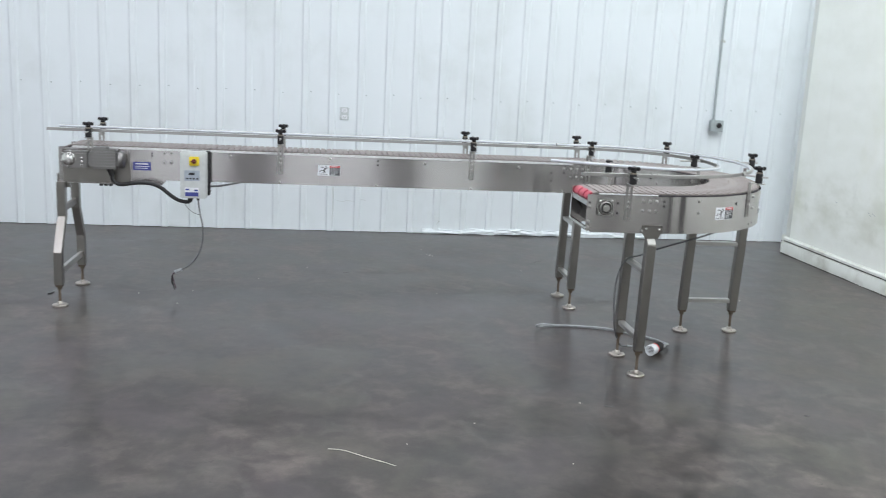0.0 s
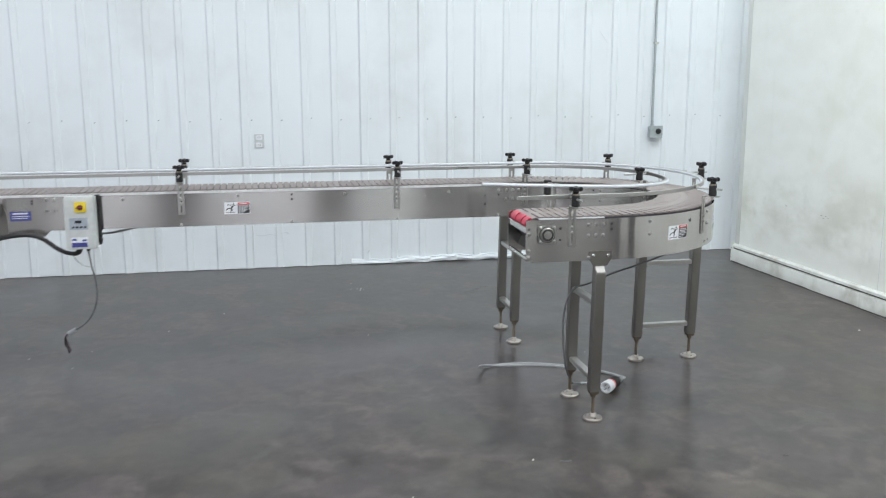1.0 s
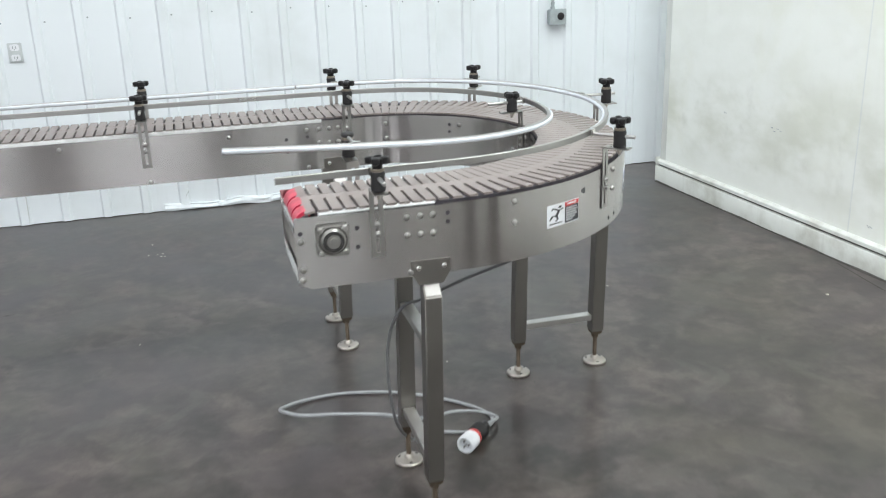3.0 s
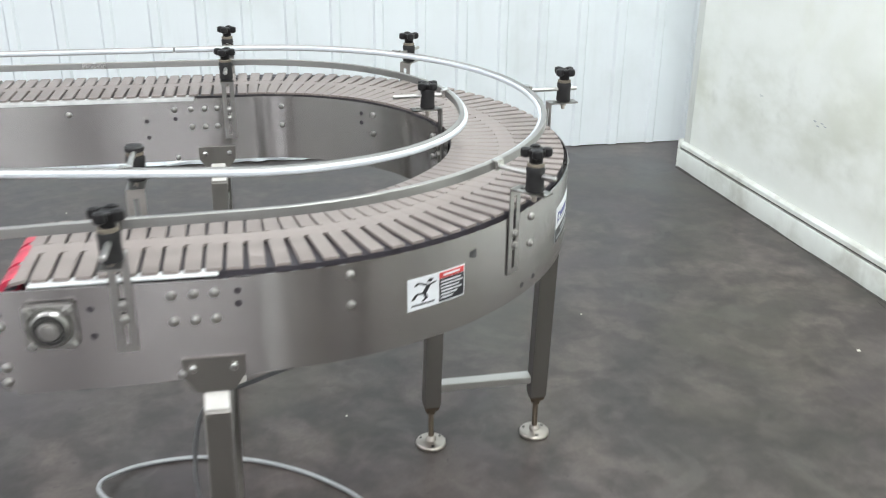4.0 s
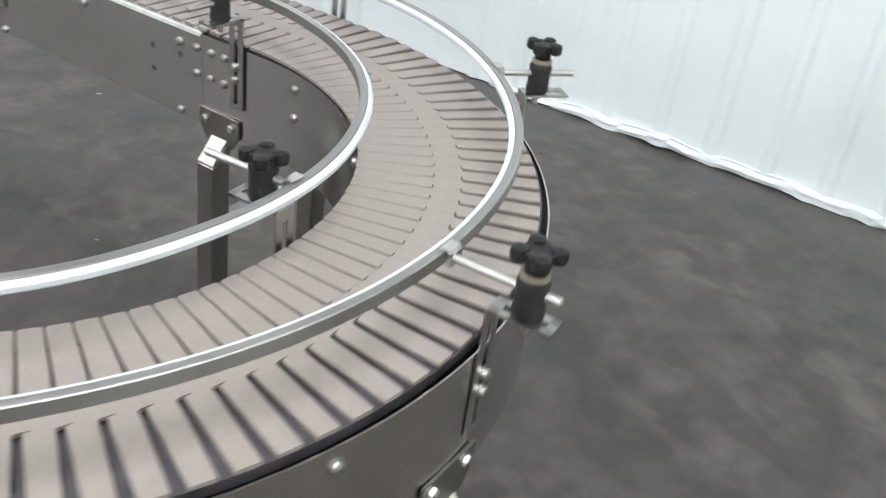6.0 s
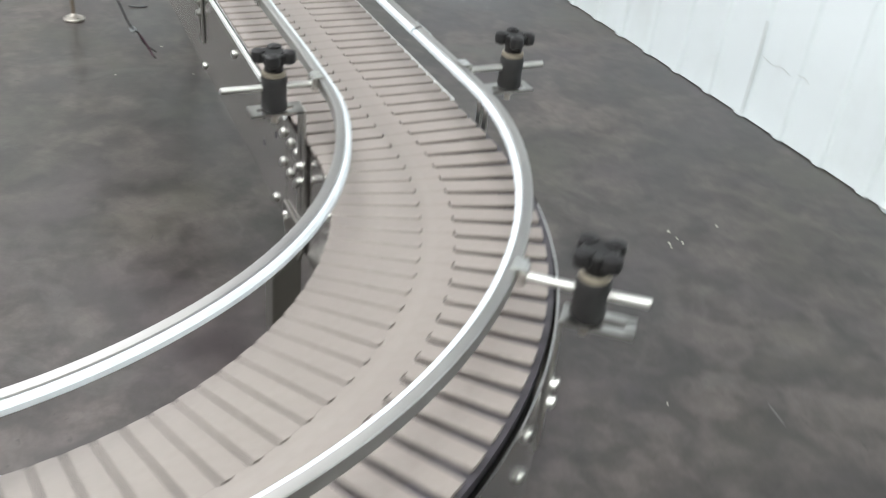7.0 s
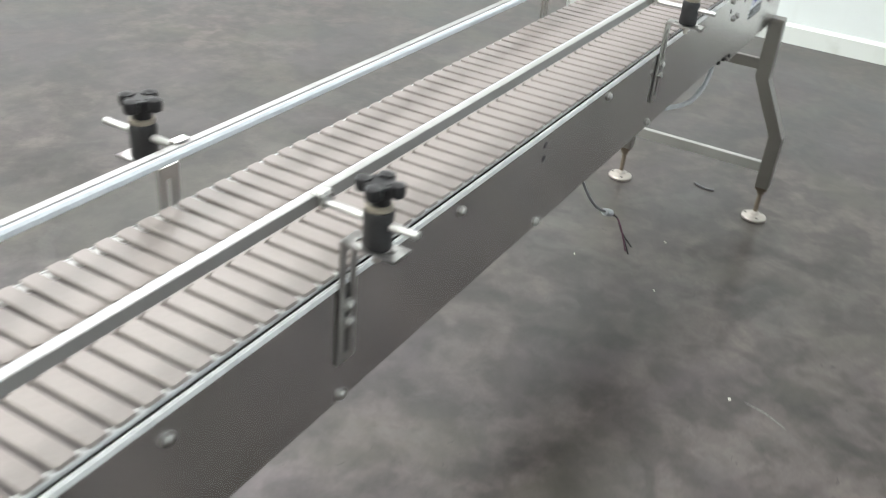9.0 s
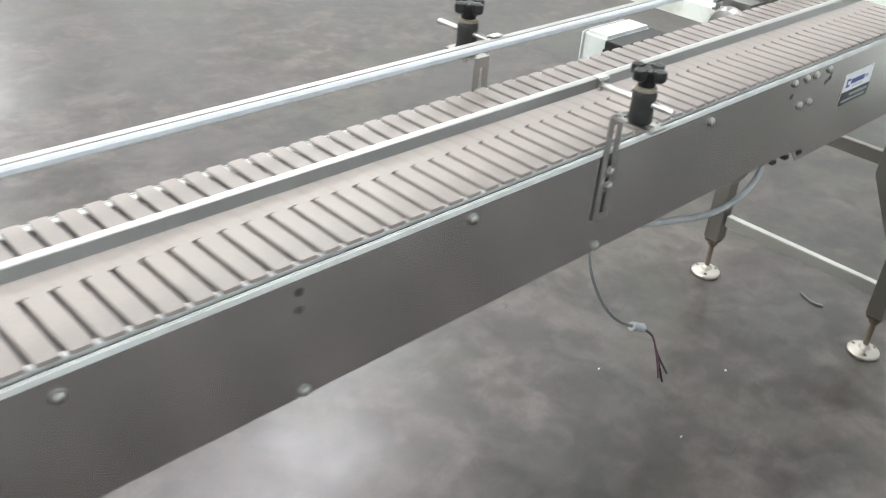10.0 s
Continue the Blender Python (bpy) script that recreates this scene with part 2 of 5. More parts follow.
M_STRAW = plastic("pale_straw", (0.6, 0.58, 0.5), 0.6, 0.2)
M_SCRAPE = plastic("pale_scrape", (0.135, 0.13, 0.12), 0.6, 0.3, 120)
M_DEBRIS = plastic("dark_debris", (0.06, 0.055, 0.05), 0.7, 0.3)


# ---- mesh helpers ----
def mesh_of(name, bm, mat, smooth=True):
    bmesh.ops.recalc_face_normals(bm, faces=bm.faces[:])
    me = bpy.data.meshes.new(name)
    bm.to_mesh(me)
    bm.free()
    for p in me.polygons:
        p.use_smooth = smooth
    if smooth:
        me.set_sharp_from_angle(angle=radians(35))
    me.materials.append(mat)
    return me


def part(name, bm, mat, parent, label="", m=None):
    ob = new(name, bm if isinstance(bm, bpy.types.Mesh) else mesh_of(name, bm, mat))
    ob.parent = parent
    if m is not None:
        ob.matrix_basis = m
    return tagged(ob, label) if label else ob


def thing(name, label, category, at=(0, 0, 0), group="", kind=""):
    ob = new(name)
    ob.location = at
    return tagged(ob, label, category, group, kind)


def setting(name, bm, mat, label, category):
    return tagged(new(name, mesh_of(name, bm, mat)), label, category, kind="structure")


def box(bm, x0, x1, y0, y1, z0, z1, bevel=0.0, m=None):
    vs = bmesh.ops.create_cube(bm, size=1, matrix=Matrix.LocRotScale(((x0 + x1) / 2, (y0 + y1) / 2, (z0 + z1) / 2), None, (abs(x1 - x0), abs(y1 - y0), abs(z1 - z0))))["verts"]
    if bevel:
        es = {e for v in vs for e in v.link_edges}
        vs = list({v for f in bmesh.ops.bevel(bm, geom=list(es), offset=bevel, segments=2, affect="EDGES")["faces"] for v in f.verts} | {v for v in vs if v.is_valid})
    if m is not None:
        bmesh.ops.transform(bm, matrix=m, verts=vs)
    return bm


def cyl(bm, p0, p1, r0, r1=None, n=16):
    p0, p1 = Vector(p0), Vector(p1)
    r1 = r0 if r1 is None else r1
    q = (p1 - p0).to_track_quat("Z", "Y").to_matrix()
    rings = []
    for p, r in ((p0, r0), (p1, r1)):
        rings.append([bm.verts.new(p + q @ Vector((r * math.cos(2 * math.pi * i / n), r * math.sin(2 * math.pi * i / n), 0))) for i in range(n)])
    for i in range(n):
        bm.faces.new((rings[0][i], rings[0][(i + 1) % n], rings[1][(i + 1) % n], rings[1][i]))
    bm.faces.new(rings[0][::-1])
    bm.faces.new(rings[1])
    return bm


def lathe(bm, profile, n=20, m=None):
    rings = []
    for r, z in profile:
        ring = []
        for i in range(n):
            p = Vector((r * math.cos(2 * math.pi * i / n), r * math.sin(2 * math.pi * i / n), z))
            ring.append(bm.verts.new(m @ p if m is not None else p))
        rings.append(ring)
    for a, b in zip(rings, rings[1:]):
        for i in range(n):
            bm.faces.new((a[i], a[(i + 1) % n], b[(i + 1) % n], b[i]))
    bm.faces.new(rings[0][::-1])
    bm.faces.new(rings[-1])
    return bm


def smooth_path(pts, steps=8):
    pts = [Vector(p) for p in pts]
    out = []
    for i in range(len(pts) - 1):
        a, b, c, d = pts[max(i - 1, 0)], pts[i], pts[i + 1], pts[min(i + 2, len(pts) - 1)]
        for k in range(steps):
            t = k / steps
            out.append(0.5 * (2 * b + (c - a) * t + (2 * a - 5 * b + 4 * c - d) * t * t + (3 * b - a - 3 * c + d) * t ** 3))
    return out + [pts[-1]]


def tube(bm, pts, r, n=10):
    rings = []
    up = Vector((0.13, 0.31, 0.94))
    for i, p in enumerate(pts):
        d = (pts[min(i + 1, len(pts) - 1)] - pts[max(i - 1, 0)]).normalized()
        s = d.cross(up).normalized()
        u = s.cross(d)
        rings.append([bm.verts.new(p + r * (math.cos(2 * math.pi * k / n) * s + math.sin(2 * math.pi * k / n) * u)) for k in range(n)])
    for a, b in zip(rings, rings[1:]):
        for k in range(n):
            bm.faces.new((a[k], a[(k + 1) % n], b[(k + 1) % n], b[k]))
    bm.faces.new(rings[0][::-1])
    bm.faces.new(rings[-1])
    return bm


def prism(bm, outline, axis, a, b):
    """An outline of 2D points, extruded along an axis from a to b."""
    def put(u, v, w):
        return {"x": (w, u, v), "y": (u, w, v), "z": (u, v, w)}[axis]
    lo = [bm.verts.new(put(u, v, a)) for u, v in outline]
    hi = [bm.verts.new(put(u, v, b)) for u, v in outline]
    n = len(outline)
    for i in range(n):
        bm.faces.new((lo[i], lo[(i + 1) % n], hi[(i + 1) % n], hi[i]))
    bm.faces.new(lo[::-1])
    bm.faces.new(hi)
    return bm


# ---- the conveyor's centre line ----
CX, CY, R = 0.05, -0.895, 0.695
Y_LONG, Y_TAIL = CY + R, CY - R
X_MOTOR, X_TAIL = -3.515, -0.40
ARC = math.pi * R
L_LONG, L_TAIL = CX - X_MOTOR, CX - X_TAIL
Z_PANEL0, Z_PANEL1, Z_CHAIN = 0.822, 1.026, 1.041
Z_ROD = 1.133


def centre(s, off=0.0):
    """Place, outward normal and travel direction on the line, s metres from the motor end; off: metres to the outside of the bend."""
    if s < L_LONG:
        return Vector((X_MOTOR + s, Y_LONG + off, 0)), Vector((0, 1, 0)), Vector((1, 0, 0))
    if s < L_LONG + ARC:
        a = math.pi / 2 - (s - L_LONG) / R
        n = Vector((math.cos(a), math.sin(a), 0))
        return Vector((CX, CY, 0)) + n * (R + off), n, Vector((math.sin(a), -math.cos(a), 0))
    return Vector((CX - (s - L_LONG - ARC), Y_TAIL - off, 0)), Vector((0, -1, 0)), Vector((-1, 0, 0))


def s_at(x=None, deg=None, tail=False):
    if deg is not None:
        return L_LONG + (math.pi / 2 - radians(deg)) * R
    return L_LONG + ARC + (CX - x) if tail else x - X_MOTOR


def span(s0, s1, step=0.03):
    """Stations from s0 to s1: dense in the bend, sparse on the straights."""
    out = [s0]
    for a, b, d in ((0, L_LONG, 0.4), (L_LONG, L_LONG + ARC, step), (L_LONG + ARC, L_LONG + ARC + L_TAIL + 0.5, 0.4)):
        lo, hi = max(a, s0), min(b, s1)
        if hi > lo:
            k = max(1, round((hi - lo) / d))
            out += [lo + (hi - lo) * i / k for i in range(1, k + 1)]
    return out


def frame_at(s, off=0.0, z=0.0, outward=1):
    """A pose with x along the travel (turned for the inside), y away from the conveyor, z up."""
    p, n, t = centre(s, off)
    n, t = n * outward, t
    x = n.cross(Vector((0, 0, 1)))
    return Matrix(((x.x, n.x, 0, p.x), (x.y, n.y, 0, p.y), (0, 0, 1, z), (0, 0, 0, 1)))


def sweep(bm, stations, profile, lift=None):
    """A closed profile of (offset, z) swept along the stations; lift(s) moves it by (offset, z)."""
    rings = []
    for s in stations:
        do, dz = lift(s) if lift else (0, 0)
        ring = []
        for o, z in profile:
            p = centre(s, o + do)[0]
            ring.append(bm.verts.new((p.x, p.y, z + dz)))
        rings.append(ring)
    n = len(profile)
    for a, b in zip(rings, rings[1:]):
        for k in range(n):
            bm.faces.new((a[k], a[(k + 1) % n], b[(k + 1) % n], b[k]))
    bm.faces.new(rings[0][::-1])
    bm.faces.new(rings[-1])
    return bm


def patch(bm, s0, s1, z0, z1, off, depth=0.0012, n=6):
    """A thin sheet that lies against a side panel and follows its bend."""
    lo, hi = (off, off + depth) if off > 0 else (off - depth, off)
    return sweep(bm, [s0 + (s1 - s0) * i / n for i in range(n + 1)], [(lo, z0), (hi, z0), (hi, z1), (lo, z1)])


# ---- room ----
def build_room():
    bm = bmesh.new()
    box(bm, -9.0, 8.0, -19.3, 5.0, -0.15, 0.0)
    floor = setting("floor", bm, M_FLOOR, "worn polished grey concrete floor with blotches and scuffs", "floor")

    # scrapes left on the concrete: thin tapered strips
    for pts, w, mat in (([(-2.04, 0.755), (-2.0, 0.767)], 0.005, M_SCRAPE), ([(-0.02, 1.08), (0.045, 1.088)], 0.004, M_DEBRIS), ([(0.03, 1.13), (0.087, 1.133)], 0.004, M_DEBRIS), ([(0.076, 1.187), (0.15, 1.176)], 0.004, M_DEBRIS), ([(-0.085, 1.03), (0.0, 1.017)], 0.003, M_SCRAPE), ([(-1.65, 0.572), (-1.60, 0.574)], 0.009, M_DEBRIS), ([(2.647, -0.19), (2.628, -0.36), (2.607, -0.55), (2.594, -0.75), (2.583, -0.97)], 0.009, M_DEBRIS), ([(-2.30, 0.36), (-2.285, 0.426), (-2.25, 0.492)], 0.009, M_SCRAPE)):
        line = smooth_path([(x, y, 0.0) for x, y in pts], 5)
        bm = bmesh.new()
        rows = []
        for i, p in enumerate(line):
            d = (line[min(i + 1, len(line) - 1)] - line[max(i - 1, 0)]).normalized()
            h = 0.0008 + w * 0.5 * math.sin(math.pi * (i + 0.3) / (len(line) - 0.4)) * (0.7 + 0.5 * noise.noise((p.x * 40, p.y * 40, 0)))
            side = Vector((-d.y, d.x, 0)) * h
            rows.append([bm.verts.new(p + q) for q in (-side, side, side * 0.8 + Vector((0, 0, 0.0006)), -side * 0.8 + Vector((0, 0, 0.0006)))])
        for a, b in zip(rows, rows[1:]):
            for k in range(4):
                bm.faces.new((a[k], a[(k + 1) % 4], b[(k + 1) % 4], b[k]))
        bm.faces.new(rows[0][::-1])
        bm.faces.new(rows[-1])
        part("scrape", bm, mat, floor, "pale scrape on the concrete" if mat is M_SCRAPE else "dark scratch on the concrete")

    # ribbed back wall: one profile in plan, extruded upwards
    bm = bmesh.new()
    pitch, x0 = 0.2575, -0.72
    line = [(ROOM_W - 0.3, ROOM_N)]
    k = math.ceil((ROOM_W - 0.1 - x0) / pitch)
    while x0 + k * pitch < 5.9:
        x = x0 + k * pitch
        h = 0.0145
        if k % 4 == 0:
            line += [(x - 0.042, ROOM_N), (x - 0.028, ROOM_N - h - 0.003), (x + 0.022, ROOM_N - h - 0.003), (x + 0.0225, ROOM_N - h + 0.001), (x + 0.036, ROOM_N)]
        else:
            line += [(x - 0.034, ROOM_N), (x - 0.021, ROOM_N - h), (x + 0.021, ROOM_N - h), (x + 0.034, ROOM_N)]
        k += 1
    line += [(6.0, ROOM_N)]
    outline = line + [(6.0, ROOM_N + 0.15), (ROOM_W - 0.3, ROOM_N + 0.15)]
    prism(bm, outline, "z", 0.004, ROOM_H)
    wall = setting("wall_north", bm, M_WALL_N, "white ribbed sheet-metal wall with faint stains", "wall")

    bm = bmesh.new()
    k = math.ceil((ROOM_W - x0) / pitch)
    while x0 + k * pitch < 3.2:
        x = x0 + k * pitch + 0.055
        for z in (1.31, 2.75):
            lathe(bm, [(0.006, 0), (0.006, 0.002), (0.004, 0.004), (0.002, 0.005)], 8, Matrix.Translation((x, ROOM_N, z + 0.01 * math.sin(k * 2.3))) @ pose(0, 0, 0, 90))
        k += 1
    screws = part("wall_screws", bm, M_GREYBOX, wall, "rows of small grey screw heads")
    tagged(screws, kind="stuff")

    # bent flashing at the foot of the back wall
    bm = bmesh.new()
    n = 260
    rows = []
    xa, xb = -0.86, 1.5
    for i in range(n + 1):
        x = xa + (xb - xa) * i / n
        ends = min(1.0, (x - xa) / 0.25, (xb - x) / 0.25)
        a = (noise.noise((x * 7, 0.3, 0)) * 0.03 + noise.noise((x * 19, 2.3, 0)) * 0.012) * ends
        b = noise.noise((x * 4.5, 5.3, 0)) * 0.022 * ends
        yy = ROOM_N - 0.02 - max(0, a) * 1.5
        rows.append([bm.verts.new(p) for p in ((x, yy, 0.003 + max(0, b * 0.7)), (x, yy - 0.006 + a * 0.5, 0.022 + b), (x, yy + 0.004 - a * 0.6, 0.04 + b), (x, ROOM_N - 0.017, 0.05 + b), (x, ROOM_N - 0.002, 0.052 + b), (x, ROOM_N - 0.002, 0.003))])
    for a, b in zip(rows, rows[1:]):
        for k in range(6):
            bm.faces.new((a[k], a[(k + 1) % 6], b[(k + 1) % 6], b[k]))
    bm.faces.new(rows[0][::-1])
    bm.faces.new(rows[-1])
    tagged(new("trim", mesh_of("trim", bm, M_WALL_N, smooth=False)), "crumpled white metal flashing along the wall foot", "trim", kind="structure")
    # dents and an opened lap on the wall sheets
    for pts, r in (([(-1.731, 2.251, 0.02), (-1.727, 2.251, 0.16), (-1.722, 2.250, 0.3), (-1.727, 2.251, 0.46)], 0.004), ([(-1.70, 2.262, 0.305), (-1.64, 2.263, 0.29), (-1.58, 2.263, 0.302), (-1.52, 2.264, 0.285)], 0.0016), ([(-1.47, 2.255, 0.31), (-1.43, 2.253, 0.316), (-1.41, 2.255, 0.30)], 0.0016), ([(-0.70, 2.253, 0.03), (-0.715, 2.251, 0.09), (-0.69, 2.250, 0.13)], 0.004), ([(-0.75, 2.255, 0.08), (-0.70, 2.251, 0.06)], 0.003)):
        bm = bmesh.new()
        tube(bm, smooth_path(pts, 5), r, 6)
        part("dent", bm, M_GAP, wall, "dark crease in the sheet metal")
    # loose strip hanging off the wall paint
    bm = bmesh.new()
    tube(bm, smooth_path([(1.448, 2.251, 2.08), (1.48, 2.240, 2.03), (1.53, 2.240, 1.96), (1.60, 2.253, 1.88)], 6), 0.003, 6)
    part("loose_strip", bm, M_LABEL, wall, "thin white loose strip")

    bm = bmesh.new()
    box(bm, ROOM_E, ROOM_E + 0.12, ROOM_S, 1.72, 0.004, ROOM_H, 0.004)
    turn = Matrix.Translation((ROOM_E, 1.72, 0)) @ Matrix.Rotation(radians(2.5), 4, "Z") @ Matrix.Translation((-ROOM_E, -1.72, 0))
    bm.transform(turn)
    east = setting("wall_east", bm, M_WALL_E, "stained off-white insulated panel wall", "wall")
    # open joints between the wall panels, the angle trim on the free end, smudges and scuffs
    for y in (-0.19, -1.34, -2.49):
        bm = bmesh.new()
        box(bm, ROOM_E - 0.0008, ROOM_E + 0.002, y - 0.0025, y + 0.0025, 0.166, 3.2)
        bm.transform(turn)
        part("panel_joint", bm, M_PLAIN, east, "thin grey joint between wall panels")
    bm = bmesh.new()
    box(bm, ROOM_E - 0.003, ROOM_E - 0.0005, 1.655, 1.721, 0.166, 3.2, 0.001)
    bm.transform(turn)
    part("corner_trim", bm, M_KERB, east, "grimy white angle trim on the panel's end")
    for y, z, r in ((0.47, 0.60, 0.045), (-0.62, 0.985, 0.012), (-0.34, 0.235, 0.016), (0.98, 0.62, 0.012)):
        bm = bmesh.new()
        for k in range(4):
            dy, dz = r * (k - 1.5) * 0.6, 0.25 * r * math.sin(k * 2.3)
            box(bm, ROOM_E - 0.0012, ROOM_E + 0.001, y + dy - r * 0.22, y + dy + r * 0.22, z + dz - 0.0022, z + dz + 0.0022 + 0.001 * k, 0.0005)
        bm.transform(turn)
        part("scuff", bm, M_GAP, east, "small grey scuffs on the wall paint")
    bm = bmesh.new()
    prism(bm, [(ROOM_E - 0.03, 0.0), (ROOM_E - 0.03, 0.112), (ROOM_E - 0.026, 0.118), (ROOM_E - 0.001, 0.118), (ROOM_E - 0.001, 0.0)], "y", ROOM_S, 1.722)
    prism(bm, [(ROOM_E - 0.010, 0.118), (ROOM_E - 0.010, 0.131), (ROOM_E - 0.027, 0.133), (ROOM_E - 0.025, 0.152), (ROOM_E - 0.008, 0.165), (ROOM_E - 0.001, 0.165), (ROOM_E - 0.001, 0.118)], "y", ROOM_S, 1.721)
    bm.transform(turn)
    kerb = setting("kerb_east", bm, M_KERB, "scuffed white kerb rail along the panel wall", "kerb")
    # thin dark strip of uneven width where the kerb meets the floor
    bm = bmesh.new()
    rows = []
    for i in range(121):
        y = -6.0 + 7.72 * i / 120
        w = 0.009 + 0.008 * noise.noise((y * 3.1, 0.4, 0)) + 0.004 * noise.noise((y * 13, 1.4, 0))
        rows.append([bm.verts.new(p) for p in ((ROOM_E - 0.0305, y, 0.0), (ROOM_E - 0.031 - max(0.003, w), y, 0.0005), (ROOM_E - 0.0315, y, 0.004 + max(0, w) * 0.5))])
    for a, b in zip(rows, rows[1:]):
        for k in range(3):
            bm.faces.new((a[k], a[(k + 1) % 3], b[(k + 1) % 3], b[k]))
    bm.faces.new(rows[0][::-1])
    bm.faces.new(rows[-1])
    bm.transform(turn)
    part("dark_line", bm, M_DEBRIS, kerb, "thin dark line along the kerb's foot")
    # dark strip in the ledge's recess: the seam's shade as colour
    bm = bmesh.new()
    box(bm, ROOM_E - 0.0125, ROOM_E - 0.0105, ROOM_S, 1.718, 0.1185, 0.1315)
    bm.transform(turn)
    part("seam", bm, M_SEAM, kerb, "dark strip painting the shade in the seam under the kerb's ledge")
    bm = bmesh.new()
    box(bm, ROOM_E - 0.036, ROOM_E + 0.008, 1.7225, 1.736, 0.003, 0.18, 0.004)
    cap = part("end_cap", bm, M_KERB, kerb, "chipped white end piece of the kerb")
    for z in (0.04, 0.125):
        bm = bmesh.new()
        cyl(bm, (ROOM_E - 0.0365, 1.729, z), (ROOM_E - 0.0355, 1.729, z), 0.005, n=10)
        part("screw", bm, M_SEAM, cap)
    bm = bmesh.new()
    box(bm, 6.0, 6.12, ROOM_S, ROOM_N + 0.15, 0.003, ROOM_H)
    setting("wall_east_far", bm, M_PLAIN, "plain white wall behind the panel wall", "wall")

    bm = bmesh.new()
    box(bm, ROOM_W - 0.12, ROOM_W, ROOM_S, ROOM_N, 0.003, ROOM_H)
    setting("wall_west", bm, M_PLAIN, "plain white wall beyond the motor end", "wall")
    bm = bmesh.new()
    prism(bm, [(ROOM_W + 0.03, 0.0), (ROOM_W + 0.03, 0.105), (ROOM_W + 0.012, 0.122), (ROOM_W + 0.001, 0.122), (ROOM_W + 0.001, 0.0)], "y", ROOM_S, ROOM_N - 0.03)
    setting("kerb_west", bm, M_KERB, "white kerb along the wall foot", "kerb")
    bm = bmesh.new()
    gaps = ((-4.27, -3.03), (-0.31, 0.69), (2.5, 4.2))
    edges = [ROOM_W - 0.12] + [x for g in gaps for x in g] + [6.12]
    for x0, x1 in zip(edges[::2], edges[1::2]):
        box(bm, x0, x1, ROOM_S - 0.12, ROOM_S, 0.003, ROOM_H)
    for x0, x1 in gaps:
        box(bm, x0, x1, ROOM_S - 0.12, ROOM_S, 5.2, ROOM_H)
    setting("wall_south", bm, M_PLAIN, "plain white wall closing the hall, with openings for added dark boards", "wall")
    # added dark boards, out of view: they shape bands reflected in the panels
    for i, (x0, x1) in enumerate(gaps):
        bm = bmesh.new()
        box(bm, x0, x1, ROOM_S - 0.10, ROOM_S - 0.06, 0.003, 5.2)
        setting(f"dark_board_{i + 1}", bm, M_DARK_BOARD, "unseen dark board, added for dark bands in the panel reflections", "door")
    # more such boards added on the side walls, for reflections only
    for i, (y0, y1) in enumerate(((-12.4, -11.6), (-15.6, -13.8))):
        bm = bmesh.new()
        box(bm, ROOM_W + 0.002, ROOM_W + 0.05, y0, y1, 0.13, 4.4)
        setting(f"dark_board_{i + 4}", bm, M_DARK_BOARD, "unseen dark board on a side wall, added for the panel reflections", "door")
    for i, (y0, y1) in enumerate(((-6.2, -5.4), (-9.6, -7.9), (-13.5, -12.4))):
        bm = bmesh.new()
        box(bm, ROOM_E - 0.05, ROOM_E - 0.002, y0, y1, 0.17, 4.4)
        bm.transform(turn)
        setting(f"dark_board_{i + 6}", bm, M_DARK_BOARD, "unseen dark board on a side wall, added for the panel reflections", "door")
    # unseen ceiling; its grey is chosen to deepen contrast in the panel reflections
    bm = bmesh.new()
    box(bm, ROOM_W - 0.3, 6.15, ROOM_S - 0.15, ROOM_N + 0.15, ROOM_H, ROOM_H + 0.1)
    setting("ceiling", bm, M_CEIL, "plain ceiling out of view, grey to darken the panel reflections", "ceiling")


build_room()


